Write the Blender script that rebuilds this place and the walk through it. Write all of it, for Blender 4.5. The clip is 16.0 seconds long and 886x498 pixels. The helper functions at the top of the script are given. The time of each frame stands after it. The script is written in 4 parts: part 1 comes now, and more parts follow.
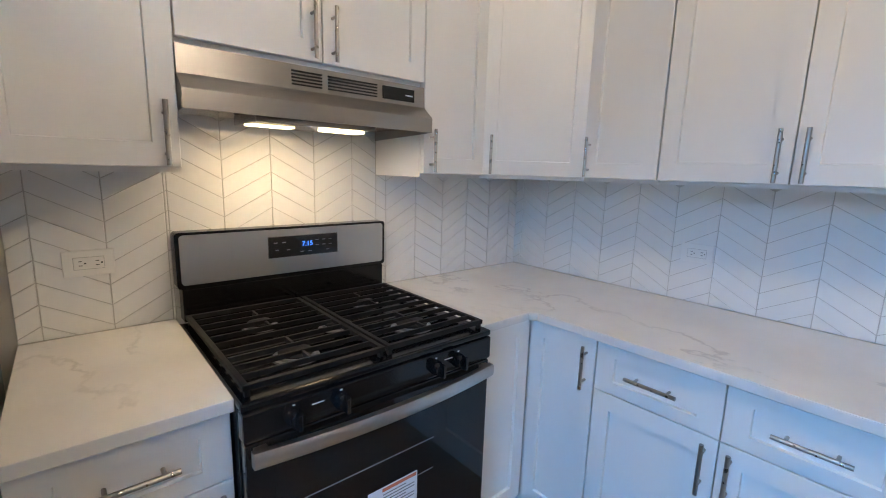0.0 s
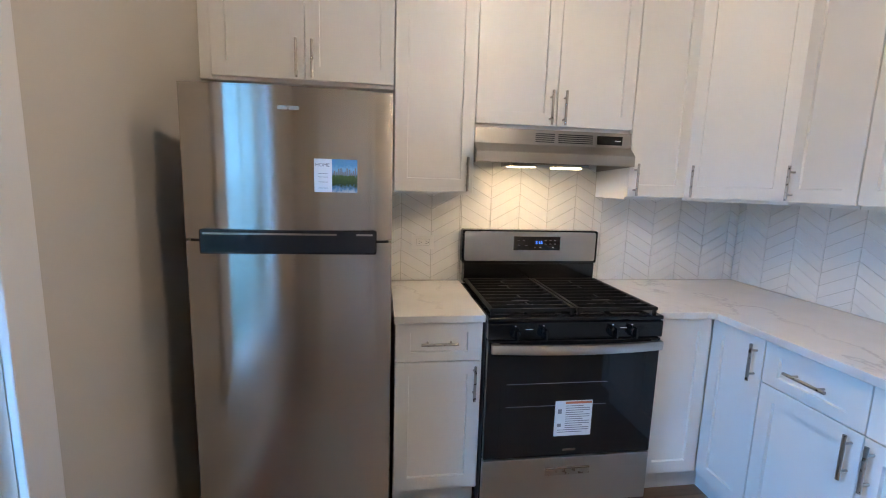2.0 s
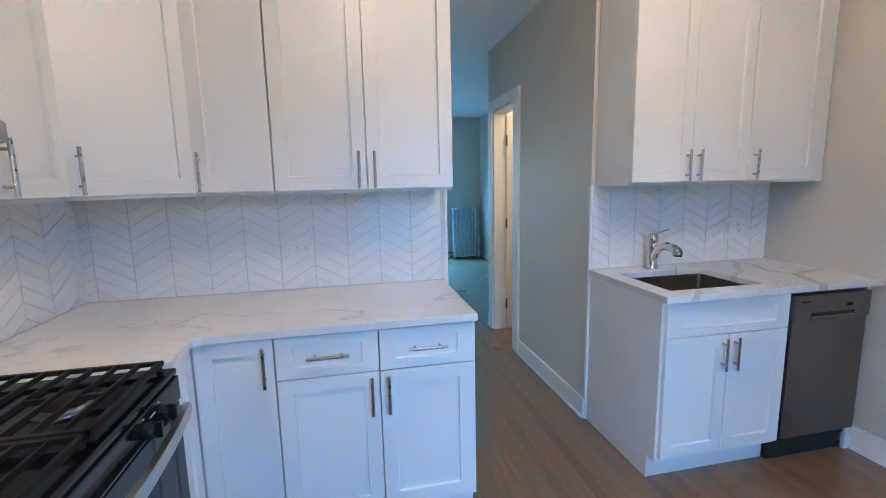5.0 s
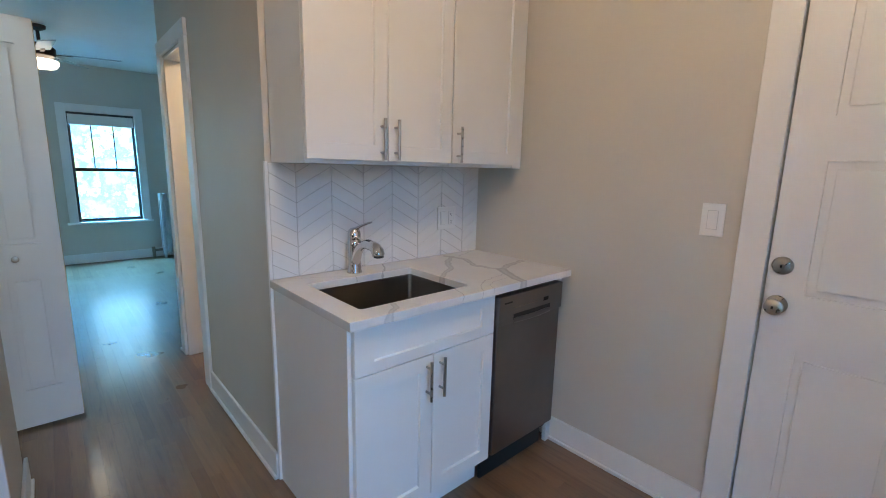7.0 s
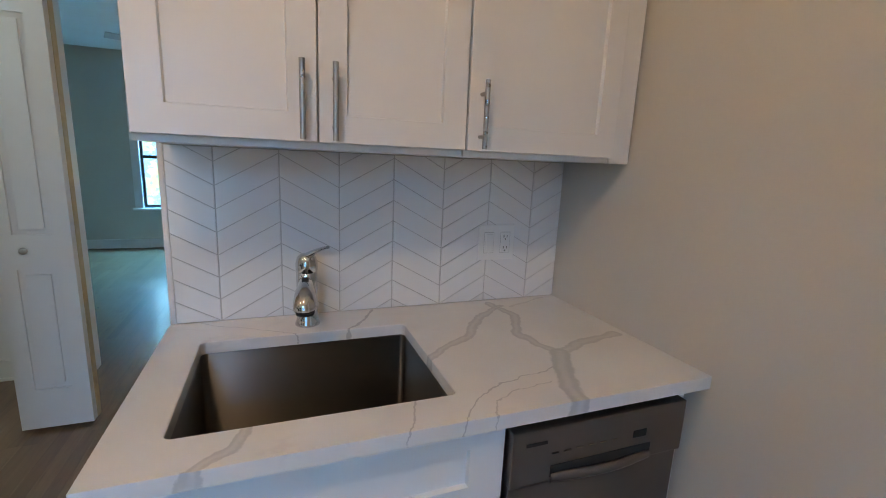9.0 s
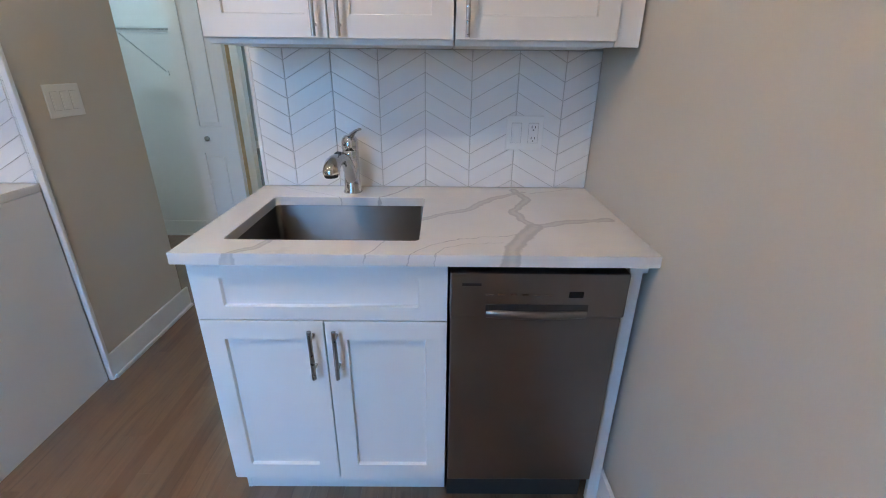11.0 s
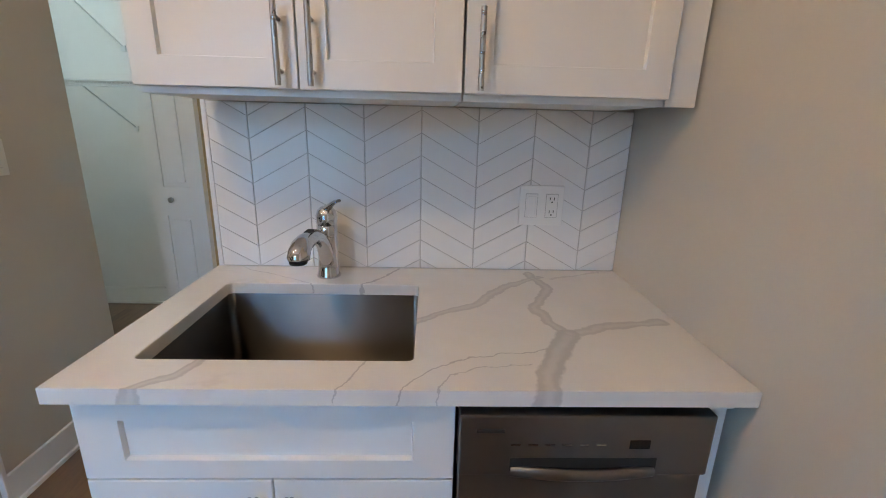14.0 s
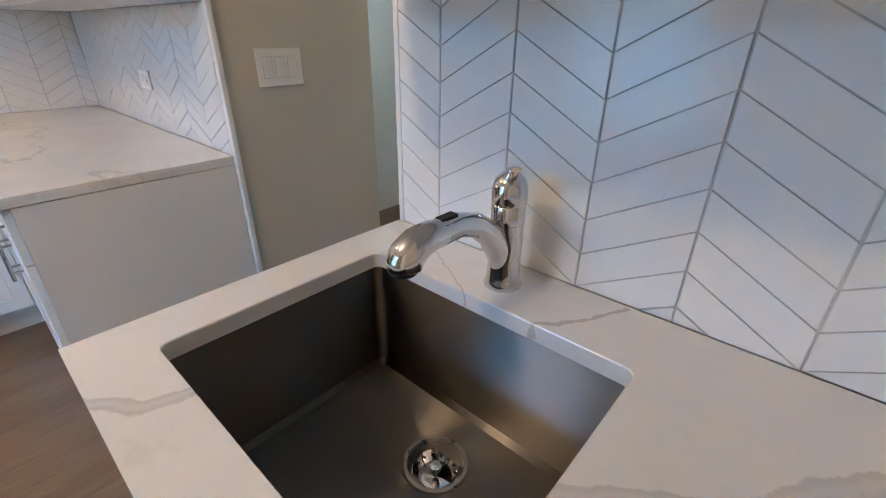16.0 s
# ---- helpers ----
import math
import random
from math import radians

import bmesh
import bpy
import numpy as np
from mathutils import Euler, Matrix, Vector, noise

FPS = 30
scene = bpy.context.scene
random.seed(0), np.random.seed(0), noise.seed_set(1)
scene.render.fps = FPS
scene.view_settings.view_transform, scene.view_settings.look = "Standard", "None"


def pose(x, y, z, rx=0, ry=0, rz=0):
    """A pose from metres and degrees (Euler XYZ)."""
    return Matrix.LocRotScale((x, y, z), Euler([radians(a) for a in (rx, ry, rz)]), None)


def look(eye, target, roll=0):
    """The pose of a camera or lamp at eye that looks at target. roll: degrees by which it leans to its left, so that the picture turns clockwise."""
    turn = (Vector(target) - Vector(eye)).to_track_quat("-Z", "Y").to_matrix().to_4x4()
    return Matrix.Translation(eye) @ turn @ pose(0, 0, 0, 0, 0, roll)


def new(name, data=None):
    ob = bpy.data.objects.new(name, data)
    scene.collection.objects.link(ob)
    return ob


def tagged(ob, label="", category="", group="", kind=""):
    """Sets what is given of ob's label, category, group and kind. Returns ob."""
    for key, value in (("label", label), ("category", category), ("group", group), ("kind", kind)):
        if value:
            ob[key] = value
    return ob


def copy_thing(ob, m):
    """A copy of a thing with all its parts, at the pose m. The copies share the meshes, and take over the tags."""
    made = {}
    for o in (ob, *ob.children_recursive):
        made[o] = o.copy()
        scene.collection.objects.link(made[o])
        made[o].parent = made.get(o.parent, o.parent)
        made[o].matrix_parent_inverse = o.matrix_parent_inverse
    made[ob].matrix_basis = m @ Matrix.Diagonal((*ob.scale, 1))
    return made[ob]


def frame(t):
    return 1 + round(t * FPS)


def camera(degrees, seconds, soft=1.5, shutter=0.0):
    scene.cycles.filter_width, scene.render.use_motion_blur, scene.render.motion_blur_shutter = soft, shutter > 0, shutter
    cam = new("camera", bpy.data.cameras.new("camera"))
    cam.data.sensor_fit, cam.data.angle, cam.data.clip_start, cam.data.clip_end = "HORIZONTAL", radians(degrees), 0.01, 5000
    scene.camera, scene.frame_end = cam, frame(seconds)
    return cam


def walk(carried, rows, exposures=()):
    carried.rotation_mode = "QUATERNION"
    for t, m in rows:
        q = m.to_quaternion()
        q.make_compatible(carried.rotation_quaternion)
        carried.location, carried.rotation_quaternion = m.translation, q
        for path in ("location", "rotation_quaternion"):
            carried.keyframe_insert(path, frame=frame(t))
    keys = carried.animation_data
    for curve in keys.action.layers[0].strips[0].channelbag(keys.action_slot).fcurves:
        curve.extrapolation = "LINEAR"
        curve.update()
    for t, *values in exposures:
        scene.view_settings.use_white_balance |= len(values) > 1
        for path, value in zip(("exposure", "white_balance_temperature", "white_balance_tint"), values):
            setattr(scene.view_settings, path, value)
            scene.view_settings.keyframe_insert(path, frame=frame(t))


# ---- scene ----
cam = camera(90.6, 16.0, soft=1.0)
PATH = [
    (0, (-1.911, -1.596, 1.41), (-0.623, -0.107, 1.06), 1.7),
    (0.5, (-2.022, -1.819, 1.437), (-1.033, -0.108, 1.133), 1.8),
    (1, (-2.104, -2.061, 1.477), (-1.424, -0.201, 1.204), 1.4),
    (1.5, (-2.102, -2.25, 1.448), (-1.71, -0.305, 1.191), 1.4),
    (2, (-2.1, -2.323, 1.444), (-1.817, -0.367, 1.141), 1.7),
    (2.5, (-2.112, -2.263, 1.417), (-1.848, -0.321, 1.018), 1.8),
    (3, (-2.182, -2.032, 1.424), (-1.507, -0.206, 0.968), 2.1),
    (3.5, (-2.15, -1.745, 1.388), (-0.922, -0.215, 1.001), 1.9),
    (4, (-2.089, -1.443, 1.399), (-0.419, -0.387, 1.088), 0.9),
    (4.5, (-2.148, -1.229, 1.404), (-0.195, -0.898, 1.126), -0.1),
    (5, (-2.237, -1.198, 1.42), (-0.302, -1.603, 1.121), -1.2),
    (5.2, (-2.234, -1.219, 1.424), (-0.369, -1.869, 1.109), -1.6),
    (7.3, (-1.629, -2.012, 1.373), (-0.17, -3.331, 1.012), 1.4),
    (7.5, (-1.54, -2.105, 1.373), (-0.07, -3.408, 0.997), 1.6),
    (8, (-1.366, -2.364, 1.386), (0.192, -3.547, 0.969), 3.0),
    (8.2, (-1.297, -2.449, 1.382), (0.312, -3.561, 0.964), 3.0),
    (10.3, (-1.31, -3.117, 1.363), (0.631, -3.196, 0.889), 1.3),
    (10.5, (-1.407, -3.124, 1.355), (0.515, -3.196, 0.804), 1.0),
    (11, (-1.62, -3.17, 1.341), (0.222, -3.18, 0.562), 0.6),
    (11.5, (-1.78, -3.182, 1.314), (-0.079, -3.105, 0.265), -0.0),
    (12, (-1.862, -3.143, 1.283), (-0.23, -3.114, 0.127), 0.7),
    (12.5, (-1.848, -3.093, 1.332), (-0.07, -3.11, 0.416), 1.2),
    (13, (-1.775, -3.061, 1.381), (0.135, -3.109, 0.79), 1.0),
    (13.5, (-1.537, -3.09, 1.359), (0.392, -3.148, 0.833), 1.1),
    (14, (-1.284, -3.136, 1.339), (0.638, -3.203, 0.791), 1.5),
    (14.5, (-1.014, -3.129, 1.309), (0.868, -3.099, 0.634), 2.2),
    (15, (-0.819, -3.112, 1.283), (0.935, -2.718, 0.406), 3.4),
    (15.5, (-0.694, -3.179, 1.285), (0.802, -2.294, 0.294), 2.8),
    (16, (-0.658, -3.215, 1.308), (0.687, -2.029, 0.423), 0.7),
]
EXPO = [(0, 0.28, 6300, 9), (1, 0.40, 6200, 9), (2, 0.40, 6400, 11), (2.5, 0.46, 6500, 10), (3, 0.56, 6600, 10), (3.5, 0.42, 6700, 10), (4, 0.20, 7000, 11), (4.5, 0.30, 6600, 11), (5, 0.42, 6300, 12), (6.2, 0.22, 7000, 13), (7.5, 0.04, 7700, 15), (8, -0.12, 8000, 16), (10.3, 0.20, 7300, 13), (11, 0.42, 6900, 13), (11.5, 0.72, 6900, 12), (12, 0.88, 6900, 12), (12.5, 0.84, 6900, 12), (13, 0.56, 7500, 14), (14, 0.28, 8100, 15), (14.5, 0.34, 8300, 15), (15, 0.38, 8100, 15), (15.5, 0.50, 7600, 14), (16, 0.54, 7500, 14)]
walk(cam, [(t, look(eye, target, roll)) for t, eye, target, roll in PATH], EXPO)

# ---- world and light ----
world = bpy.data.worlds.new("world")
scene.world = world
world.use_nodes = True
wt = world.node_tree
sky = wt.nodes.new("ShaderNodeTexSky")
sky.sky_type, sky.sun_disc = "NISHITA", False
sky.sun_elevation, sky.sun_rotation = radians(40), radians(0)
wt.links.new(sky.outputs[0], wt.nodes["Background"].inputs[0])
wt.nodes["Background"].inputs[1].default_value = 0.12


def lamp(name, kind, m, energy, color, size=0.1, size_y=None):
    data = bpy.data.lights.new(name, kind)
    data.energy, data.color = energy, color
    if kind == "AREA":
        data.shape, data.size, data.size_y = "RECTANGLE", size, size_y or size
    elif kind == "SUN":
        data.angle = size
    else:
        data.shadow_soft_size = size
    ob = new(name, data)
    ob.matrix_world = m
    return ob


WARM, BLUE = (1.0, 0.785, 0.56), (0.15, 0.46, 1.0)
lamp("sun", "SUN", look((0, 0, 9), (0, -5, 0)), 2.5, (1, 0.95, 0.88), radians(0.5))
for wy, watts in ((-1.28, 8.5), (-2.35, 24.5)):
    lamp("kitchen_ceiling_bulb", "POINT", pose(-1.42, wy, 2.48), watts, WARM, 0.07)
lamp("kitchen_window_sky", "AREA", pose(-3.55, -1.9, 2.42, 0, -46, 0), 120, BLUE, 0.85, 1.4)
for wy in (-1.42, -2.5):
    lamp("living_window_sky", "AREA", pose(6.45, wy, 2.50, 0, 66, 0), 800, (0.08, 0.46, 0.98), 0.75, 0.9)
lamp("bath_bulb", "POINT", pose(0.9, -3.2, 2.3), 22, (1, 0.74, 0.45), 0.1)
lamp("hood_bulb", "AREA", pose(-1.42, -0.22, 1.520), 1.0, (1, 0.72, 0.42), 0.12, 0.05)
lamp("hood_bulb_b", "AREA", pose(-1.23, -0.30, 1.516), 0.9, (1, 0.72, 0.42), 0.12, 0.05)
# cool fill without a fixture, added to brighten the closet
lamp("closet_fill", "POINT", pose(0.95, -1.2, 2.35), 16, (0.50, 0.80, 1.0), 0.06)
lamp("fan_bulb", "POINT", pose(4.0, -1.95, 2.12), 2.0, (1, 0.9, 0.75), 0.08)


# ---- materials ----
def material(name, color, rough=0.5, metal=0.0, build=None, spec=None, emit=None):
    m = bpy.data.materials.new(name)
    m.use_nodes = True
    t = m.node_tree
    b = t.nodes["Principled BSDF"]
    b.inputs["Base Color"].default_value = (*color, 1)
    b.inputs["Roughness"].default_value, b.inputs["Metallic"].default_value = rough, metal
    if spec is not None:
        b.inputs["Specular IOR Level"].default_value = spec
    if emit:
        b.inputs["Emission Color"].default_value = (*emit[:3], 1)
        b.inputs["Emission Strength"].default_value = emit[3]
    if build:
        build(t, b)
    return m


def node(t, kind, **values):
    n = t.nodes.new(kind)
    for key, v in values.items():
        n.inputs[key.replace("_", " ")].default_value = v
    return n


def coords(t, scale=(1, 1, 1), rz=0.0, generated=False):
    c = t.nodes.new("ShaderNodeTexCoord")
    mp = t.nodes.new("ShaderNodeMapping")
    mp.inputs["Scale"].default_value = scale
    mp.inputs["Rotation"].default_value = (0, 0, rz)
    t.links.new(c.outputs["Object"], mp.inputs[0])
    return mp.outputs[0]


def ramp(t, fac, stops):
    r = t.nodes.new("ShaderNodeValToRGB")
    while len(r.color_ramp.elements) < len(stops):
        r.color_ramp.elements.new(0.5)
    for e, (p, c) in zip(r.color_ramp.elements, stops):
        e.position, e.color = p, (*c, 1)
    t.links.new(fac, r.inputs[0])
    return r.outputs[0]


def bump(t, b, height, strength, distance=0.002):
    n = node(t, "ShaderNodeBump", Strength=strength, Distance=distance)
    t.links.new(height, n.inputs["Height"])
    t.links.new(n.outputs[0], b.inputs["Normal"])


def mottled(a, c, scale=3.0, fine=180.0, relief=0.12):
    def build(t, b):
        n = node(t, "ShaderNodeTexNoise", Scale=scale, Detail=4.0)
        t.links.new(coords(t), n.inputs[0])
        t.links.new(ramp(t, n.outputs[0], [(0.3, a), (0.7, c)]), b.inputs["Base Color"])
        f = node(t, "ShaderNodeTexNoise", Scale=fine, Detail=3.0)
        t.links.new(coords(t), f.inputs[0])
        bump(t, b, f.outputs[0], relief)
    return build


def brushed(scale, low, high, dark, light, aniso=0.0, relief=0.05):
    def build(t, b):
        n = node(t, "ShaderNodeTexNoise", Scale=1.0, Detail=3.0)
        t.links.new(coords(t, scale), n.inputs[0])
        t.links.new(ramp(t, n.outputs[0], [(0.3, (low,) * 3), (0.7, (high,) * 3)]), b.inputs["Roughness"])
        s = node(t, "ShaderNodeTexNoise", Scale=2.5, Detail=4.0)
        t.links.new(coords(t), s.inputs[0])
        t.links.new(ramp(t, s.outputs[0], [(0.35, dark), (0.7, light)]), b.inputs["Base Color"])
        b.inputs["Anisotropic"].default_value, b.inputs["Anisotropic Rotation"].default_value = aniso, 0.25
        if relief:
            bump(t, b, n.outputs[0], relief, 0.001)
    return build


def math_node(t, op, a, b=None, c=None, clamp=False):
    n = t.nodes.new("ShaderNodeMath")
    n.operation, n.use_clamp = op, clamp
    for k, v in enumerate((a, b, c)):
        if v is None:
            continue
        if isinstance(v, (int, float)):
            n.inputs[k].default_value = v
        else:
            t.links.new(v, n.inputs[k])
    return n.outputs[0]


def vec_node(t, op, a, b, out=0):
    n = t.nodes.new("ShaderNodeVectorMath")
    n.operation = op
    for k, v in enumerate((a, b)):
        if isinstance(v, (tuple, Vector)):
            n.inputs[k].default_value = v
        elif v is not None:
            t.links.new(v, n.inputs["Scale" if op == "SCALE" and k == 1 else k])
    return n.outputs["Value"] if out else n.outputs[0]


# vein courses on the sink worktop: half width, strength, points
VEINS = [
    (0.012, 0.34, [(-0.40, -3.09), (-0.329, -3.19), (-0.292, -3.254), (-0.209, -3.31), (-0.139, -3.371), (-0.076, -3.462)]),
    (0.015, 0.37, [(-0.050, -3.435), (-0.167, -3.463), (-0.305, -3.40), (-0.392, -3.41), (-0.436, -3.44)]),
    (0.024, 0.42, [(-0.436, -3.44), (-0.530, -3.389), (-0.599, -3.354), (-0.66, -3.337)]),
    (0.015, 0.34, [(-0.436, -3.44), (-0.410, -3.525), (-0.389, -3.598), (-0.375, -3.669)]),
    (0.0050, 0.25, [(-0.09, -3.489), (-0.031, -3.661)]),
    (0.0016, 0.42, [(-0.65, -3.09), (-0.591, -3.135), (-0.56, -3.176), (-0.541, -3.228), (-0.508, -3.375)]),
    (0.0013, 0.36, [(-0.66, -3.150), (-0.602, -3.18), (-0.581, -3.228), (-0.564, -3.334)]),
    (0.011, 0.36, [(-0.66, -2.64), (-0.615, -2.705), (-0.56, -2.723)]),
    (0.0016, 0.40, [(-0.655, -2.985), (-0.613, -3.008), (-0.53, -3.025)]),
    (0.0035, 0.45, [(-0.183, -2.931), (-0.107, -3.003), (-0.02, -3.047)]),
    (0.0014, 0.45, [(-0.02, -2.58), (-0.09, -2.70), (-0.158, -2.823)]),
]


def quartz(bold):
    def build(t, b):
        geo = t.nodes.new("ShaderNodeNewGeometry")
        jit = node(t, "ShaderNodeTexNoise", Scale=14.0, Detail=5.0, Roughness=0.6)
        t.links.new(geo.outputs["Position"], jit.inputs[0])
        off = vec_node(t, "SCALE", vec_node(t, "SUBTRACT", jit.outputs["Color"], (0.5, 0.5, 0.5)), None)
        off.node.inputs["Scale"].default_value = 0.045
        pos = vec_node(t, "MULTIPLY", vec_node(t, "ADD", geo.outputs["Position"], off), (1, 1, 0))
        total = None
        for half, strength, pts in (VEINS if bold else []):
            near = None
            for (ax, ay), (bx, by) in zip(pts, pts[1:]):
                d = Vector((bx - ax, by - ay, 0))
                pa = vec_node(t, "SUBTRACT", pos, (ax, ay, 0))
                h = math_node(t, "DIVIDE", vec_node(t, "DOT_PRODUCT", pa, tuple(d), 1), d.length_squared, clamp=True)
                sc = t.nodes.new("ShaderNodeVectorMath")
                sc.operation = "SCALE"
                sc.inputs[0].default_value = d
                t.links.new(h, sc.inputs["Scale"])
                dist = vec_node(t, "LENGTH", vec_node(t, "SUBTRACT", pa, sc.outputs[0]), None, 1)
                near = dist if near is None else math_node(t, "MINIMUM", near, dist)
            k = math_node(t, "MULTIPLY_ADD", near, -1.0 / (0.25 * half), 1.0 / 0.25 + 0.5, clamp=True)
            k = math_node(t, "MULTIPLY", k, strength)
            if half > 0.004:
                core = math_node(t, "MULTIPLY_ADD", near, -1.0 / (0.4 * half), 1.4, clamp=True)
                k = math_node(t, "SUBTRACT", k, math_node(t, "MULTIPLY", core, strength * 0.35))
            total = k if total is None else math_node(t, "MAXIMUM", total, k)
        thin = node(t, "ShaderNodeTexNoise", Scale=1.7, Detail=6.0, Roughness=0.6)
        t.links.new(coords(t, (1.2, 0.8, 1), 0.9), thin.inputs[0])
        line = ramp(t, thin.outputs[0], [(0.0, (0, 0, 0)), (0.522, (0, 0, 0)), (0.540, (0.34, 0.34, 0.34)), (0.556, (0, 0, 0))])
        break_up = node(t, "ShaderNodeTexNoise", Scale=3.2, Detail=2.0)
        t.links.new(coords(t), break_up.inputs[0])
        mask = ramp(t, break_up.outputs[0], [(0.40, (0, 0, 0)), (0.62, (1, 1, 1))])
        faint = math_node(t, "MULTIPLY", line, mask)
        total = faint if total is None else math_node(t, "MAXIMUM", total, math_node(t, "MULTIPLY", faint, 0.4))
        cloud = node(t, "ShaderNodeTexNoise", Scale=5.0, Detail=4.0)
        t.links.new(coords(t), cloud.inputs[0])
        ground = ramp(t, cloud.outputs[0], [(0.3, (0.70, 0.675, 0.64)), (0.7, (0.76, 0.74, 0.71))])
        mix = t.nodes.new("ShaderNodeMix")
        mix.data_type = "RGBA"
        mix.inputs[7].default_value = (0.22, 0.215, 0.215, 1)
        t.links.new(ground, mix.inputs[6])
        t.links.new(total, mix.inputs[0])
        t.links.new(mix.outputs[2], b.inputs["Base Color"])
    return build


def oak(t, b):
    info = t.nodes.new("ShaderNodeObjectInfo")
    geo = t.nodes.new("ShaderNodeNewGeometry")
    add = t.nodes.new("ShaderNodeMath")
    t.links.new(info.outputs["Random"], add.inputs[0]), t.links.new(geo.outputs["Random Per Island"], add.inputs[1])
    frac = t.nodes.new("ShaderNodeMath")
    frac.operation = "FRACT"
    t.links.new(add.outputs[0], frac.inputs[0])
    tone = ramp(t, frac.outputs[0], [(0.0, (0.136, 0.067, 0.034)), (0.05, (0.160, 0.082, 0.042)), (0.2, (0.182, 0.097, 0.051)), (0.8, (0.200, 0.110, 0.059)), (0.95, (0.220, 0.125, 0.068)), (1.0, (0.245, 0.145, 0.079))])
    off = t.nodes.new("ShaderNodeMath")
    off.operation = "MULTIPLY"
    off.inputs[1].default_value = 37.0
    t.links.new(frac.outputs[0], off.inputs[0])
    shift = t.nodes.new("ShaderNodeCombineXYZ")
    t.links.new(off.outputs[0], shift.inputs[0]), t.links.new(off.outputs[0], shift.inputs[2])
    c = t.nodes.new("ShaderNodeNewGeometry")
    vec = t.nodes.new("ShaderNodeVectorMath")
    t.links.new(c.outputs["Position"], vec.inputs[0]), t.links.new(shift.outputs[0], vec.inputs[1])
    mp = t.nodes.new("ShaderNodeMapping")
    mp.inputs["Scale"].default_value = (1.3, 17, 1.3)
    t.links.new(vec.outputs[0], mp.inputs[0])
    grain = node(t, "ShaderNodeTexNoise", Scale=1.6, Detail=7.0, Roughness=0.7, Distortion=1.6)
    t.links.new(mp.outputs[0], grain.inputs[0])
    g = ramp(t, grain.outputs[0], [(0.32, (0.62, 0.57, 0.53)), (0.43, (0.90, 0.88, 0.86)), (0.55, (1.0, 1.0, 1.0)), (0.72, (1.10, 1.10, 1.08))])
    mul = t.nodes.new("ShaderNodeMix")
    mul.data_type, mul.blend_type = "RGBA", "MULTIPLY"
    mul.inputs[0].default_value = 1.0
    t.links.new(tone, mul.inputs[6]), t.links.new(g, mul.inputs[7])
    t.links.new(mul.outputs[2], b.inputs["Base Color"])
    wear = node(t, "ShaderNodeTexNoise", Scale=2.0, Detail=5.0)
    t.links.new(c.outputs["Position"], wear.inputs[0])
    t.links.new(ramp(t, wear.outputs[0], [(0.3, (0.27,) * 3), (0.7, (0.36,) * 3)]), b.inputs["Roughness"])
    b.inputs["Coat Weight"].default_value, b.inputs["Coat Roughness"].default_value = 0.8, 0.17
    bump(t, b, grain.outputs[0], 0.12, 0.001)


def skyline(t, b):
    c = t.nodes.new("ShaderNodeTexCoord")
    sep = t.nodes.new("ShaderNodeSeparateXYZ")
    t.links.new(c.outputs["Generated"], sep.inputs[0])
    n = node(t, "ShaderNodeTexNoise", Scale=9.0, Detail=5.0)
    t.links.new(c.outputs["Generated"], n.inputs[0])
    add = t.nodes.new("ShaderNodeMath")
    add.operation = "MULTIPLY_ADD"
    add.inputs[1].default_value = 0.35
    t.links.new(n.outputs[0], add.inputs[0]), t.links.new(sep.outputs[2], add.inputs[2])
    t.links.new(ramp(t, add.outputs[0], [(0.18, (0.35, 0.42, 0.5)), (0.3, (0.08, 0.2, 0.36)), (0.42, (0.02, 0.05, 0.014)), (0.66, (0.06, 0.10, 0.025)), (0.72, (0.16, 0.22, 0.3)), (0.86, (0.2, 0.42, 0.62)), (1.0, (0.1, 0.3, 0.55))]), b.inputs["Base Color"])


M_WALL = material("greige_wall_paint", (0.6, 0.55, 0.48), 0.55, build=mottled((0.56, 0.52, 0.46), (0.60, 0.56, 0.50), 1.6, 260, 0.10))
M_CEIL = material("white_ceiling_paint", (0.78, 0.77, 0.74), 0.8, build=mottled((0.76, 0.75, 0.72), (0.8, 0.79, 0.77), 2, 200, 0.1))
M_TRIM = material("white_trim_paint", (0.78, 0.77, 0.75), 0.35, build=mottled((0.76, 0.75, 0.73), (0.8, 0.79, 0.78), 4, 60, 0.04))
M_CAB = material("white_cabinet_lacquer", (0.8, 0.79, 0.76), 0.33, build=mottled((0.77, 0.755, 0.725), (0.80, 0.785, 0.76), 2.5, 90, 0.05))
M_TILE = material("white_glazed_tile", (0.82, 0.81, 0.79), 0.12, build=mottled((0.78, 0.775, 0.76), (0.83, 0.82, 0.80), 7, 25, 0.06))
M_GROUT = material("grey_grout", (0.45, 0.43, 0.40), 0.9, build=mottled((0.50, 0.485, 0.46), (0.59, 0.57, 0.54), 40, 300, 0.2))
M_QUARTZ = material("veined_white_quartz", (0.76, 0.73, 0.69), 0.2, build=quartz(False))
M_QUARTZ_BOLD = material("boldly_veined_quartz", (0.76, 0.73, 0.69), 0.2, build=quartz(True))
M_STEEL = material("brushed_stainless_steel", (0.5, 0.48, 0.45), 0.3, 1.0, build=brushed((5, 5, 0.6), 0.15, 0.21, (0.40, 0.372, 0.345), (0.44, 0.41, 0.38), 1.0, 0.0))
M_STEEL_H = material("horizontal_brushed_steel", (0.5, 0.48, 0.45), 0.3, 1.0, build=brushed((3, 160, 160), 0.29, 0.34, (0.50, 0.48, 0.45), (0.56, 0.535, 0.51), 0.5, 0.0))
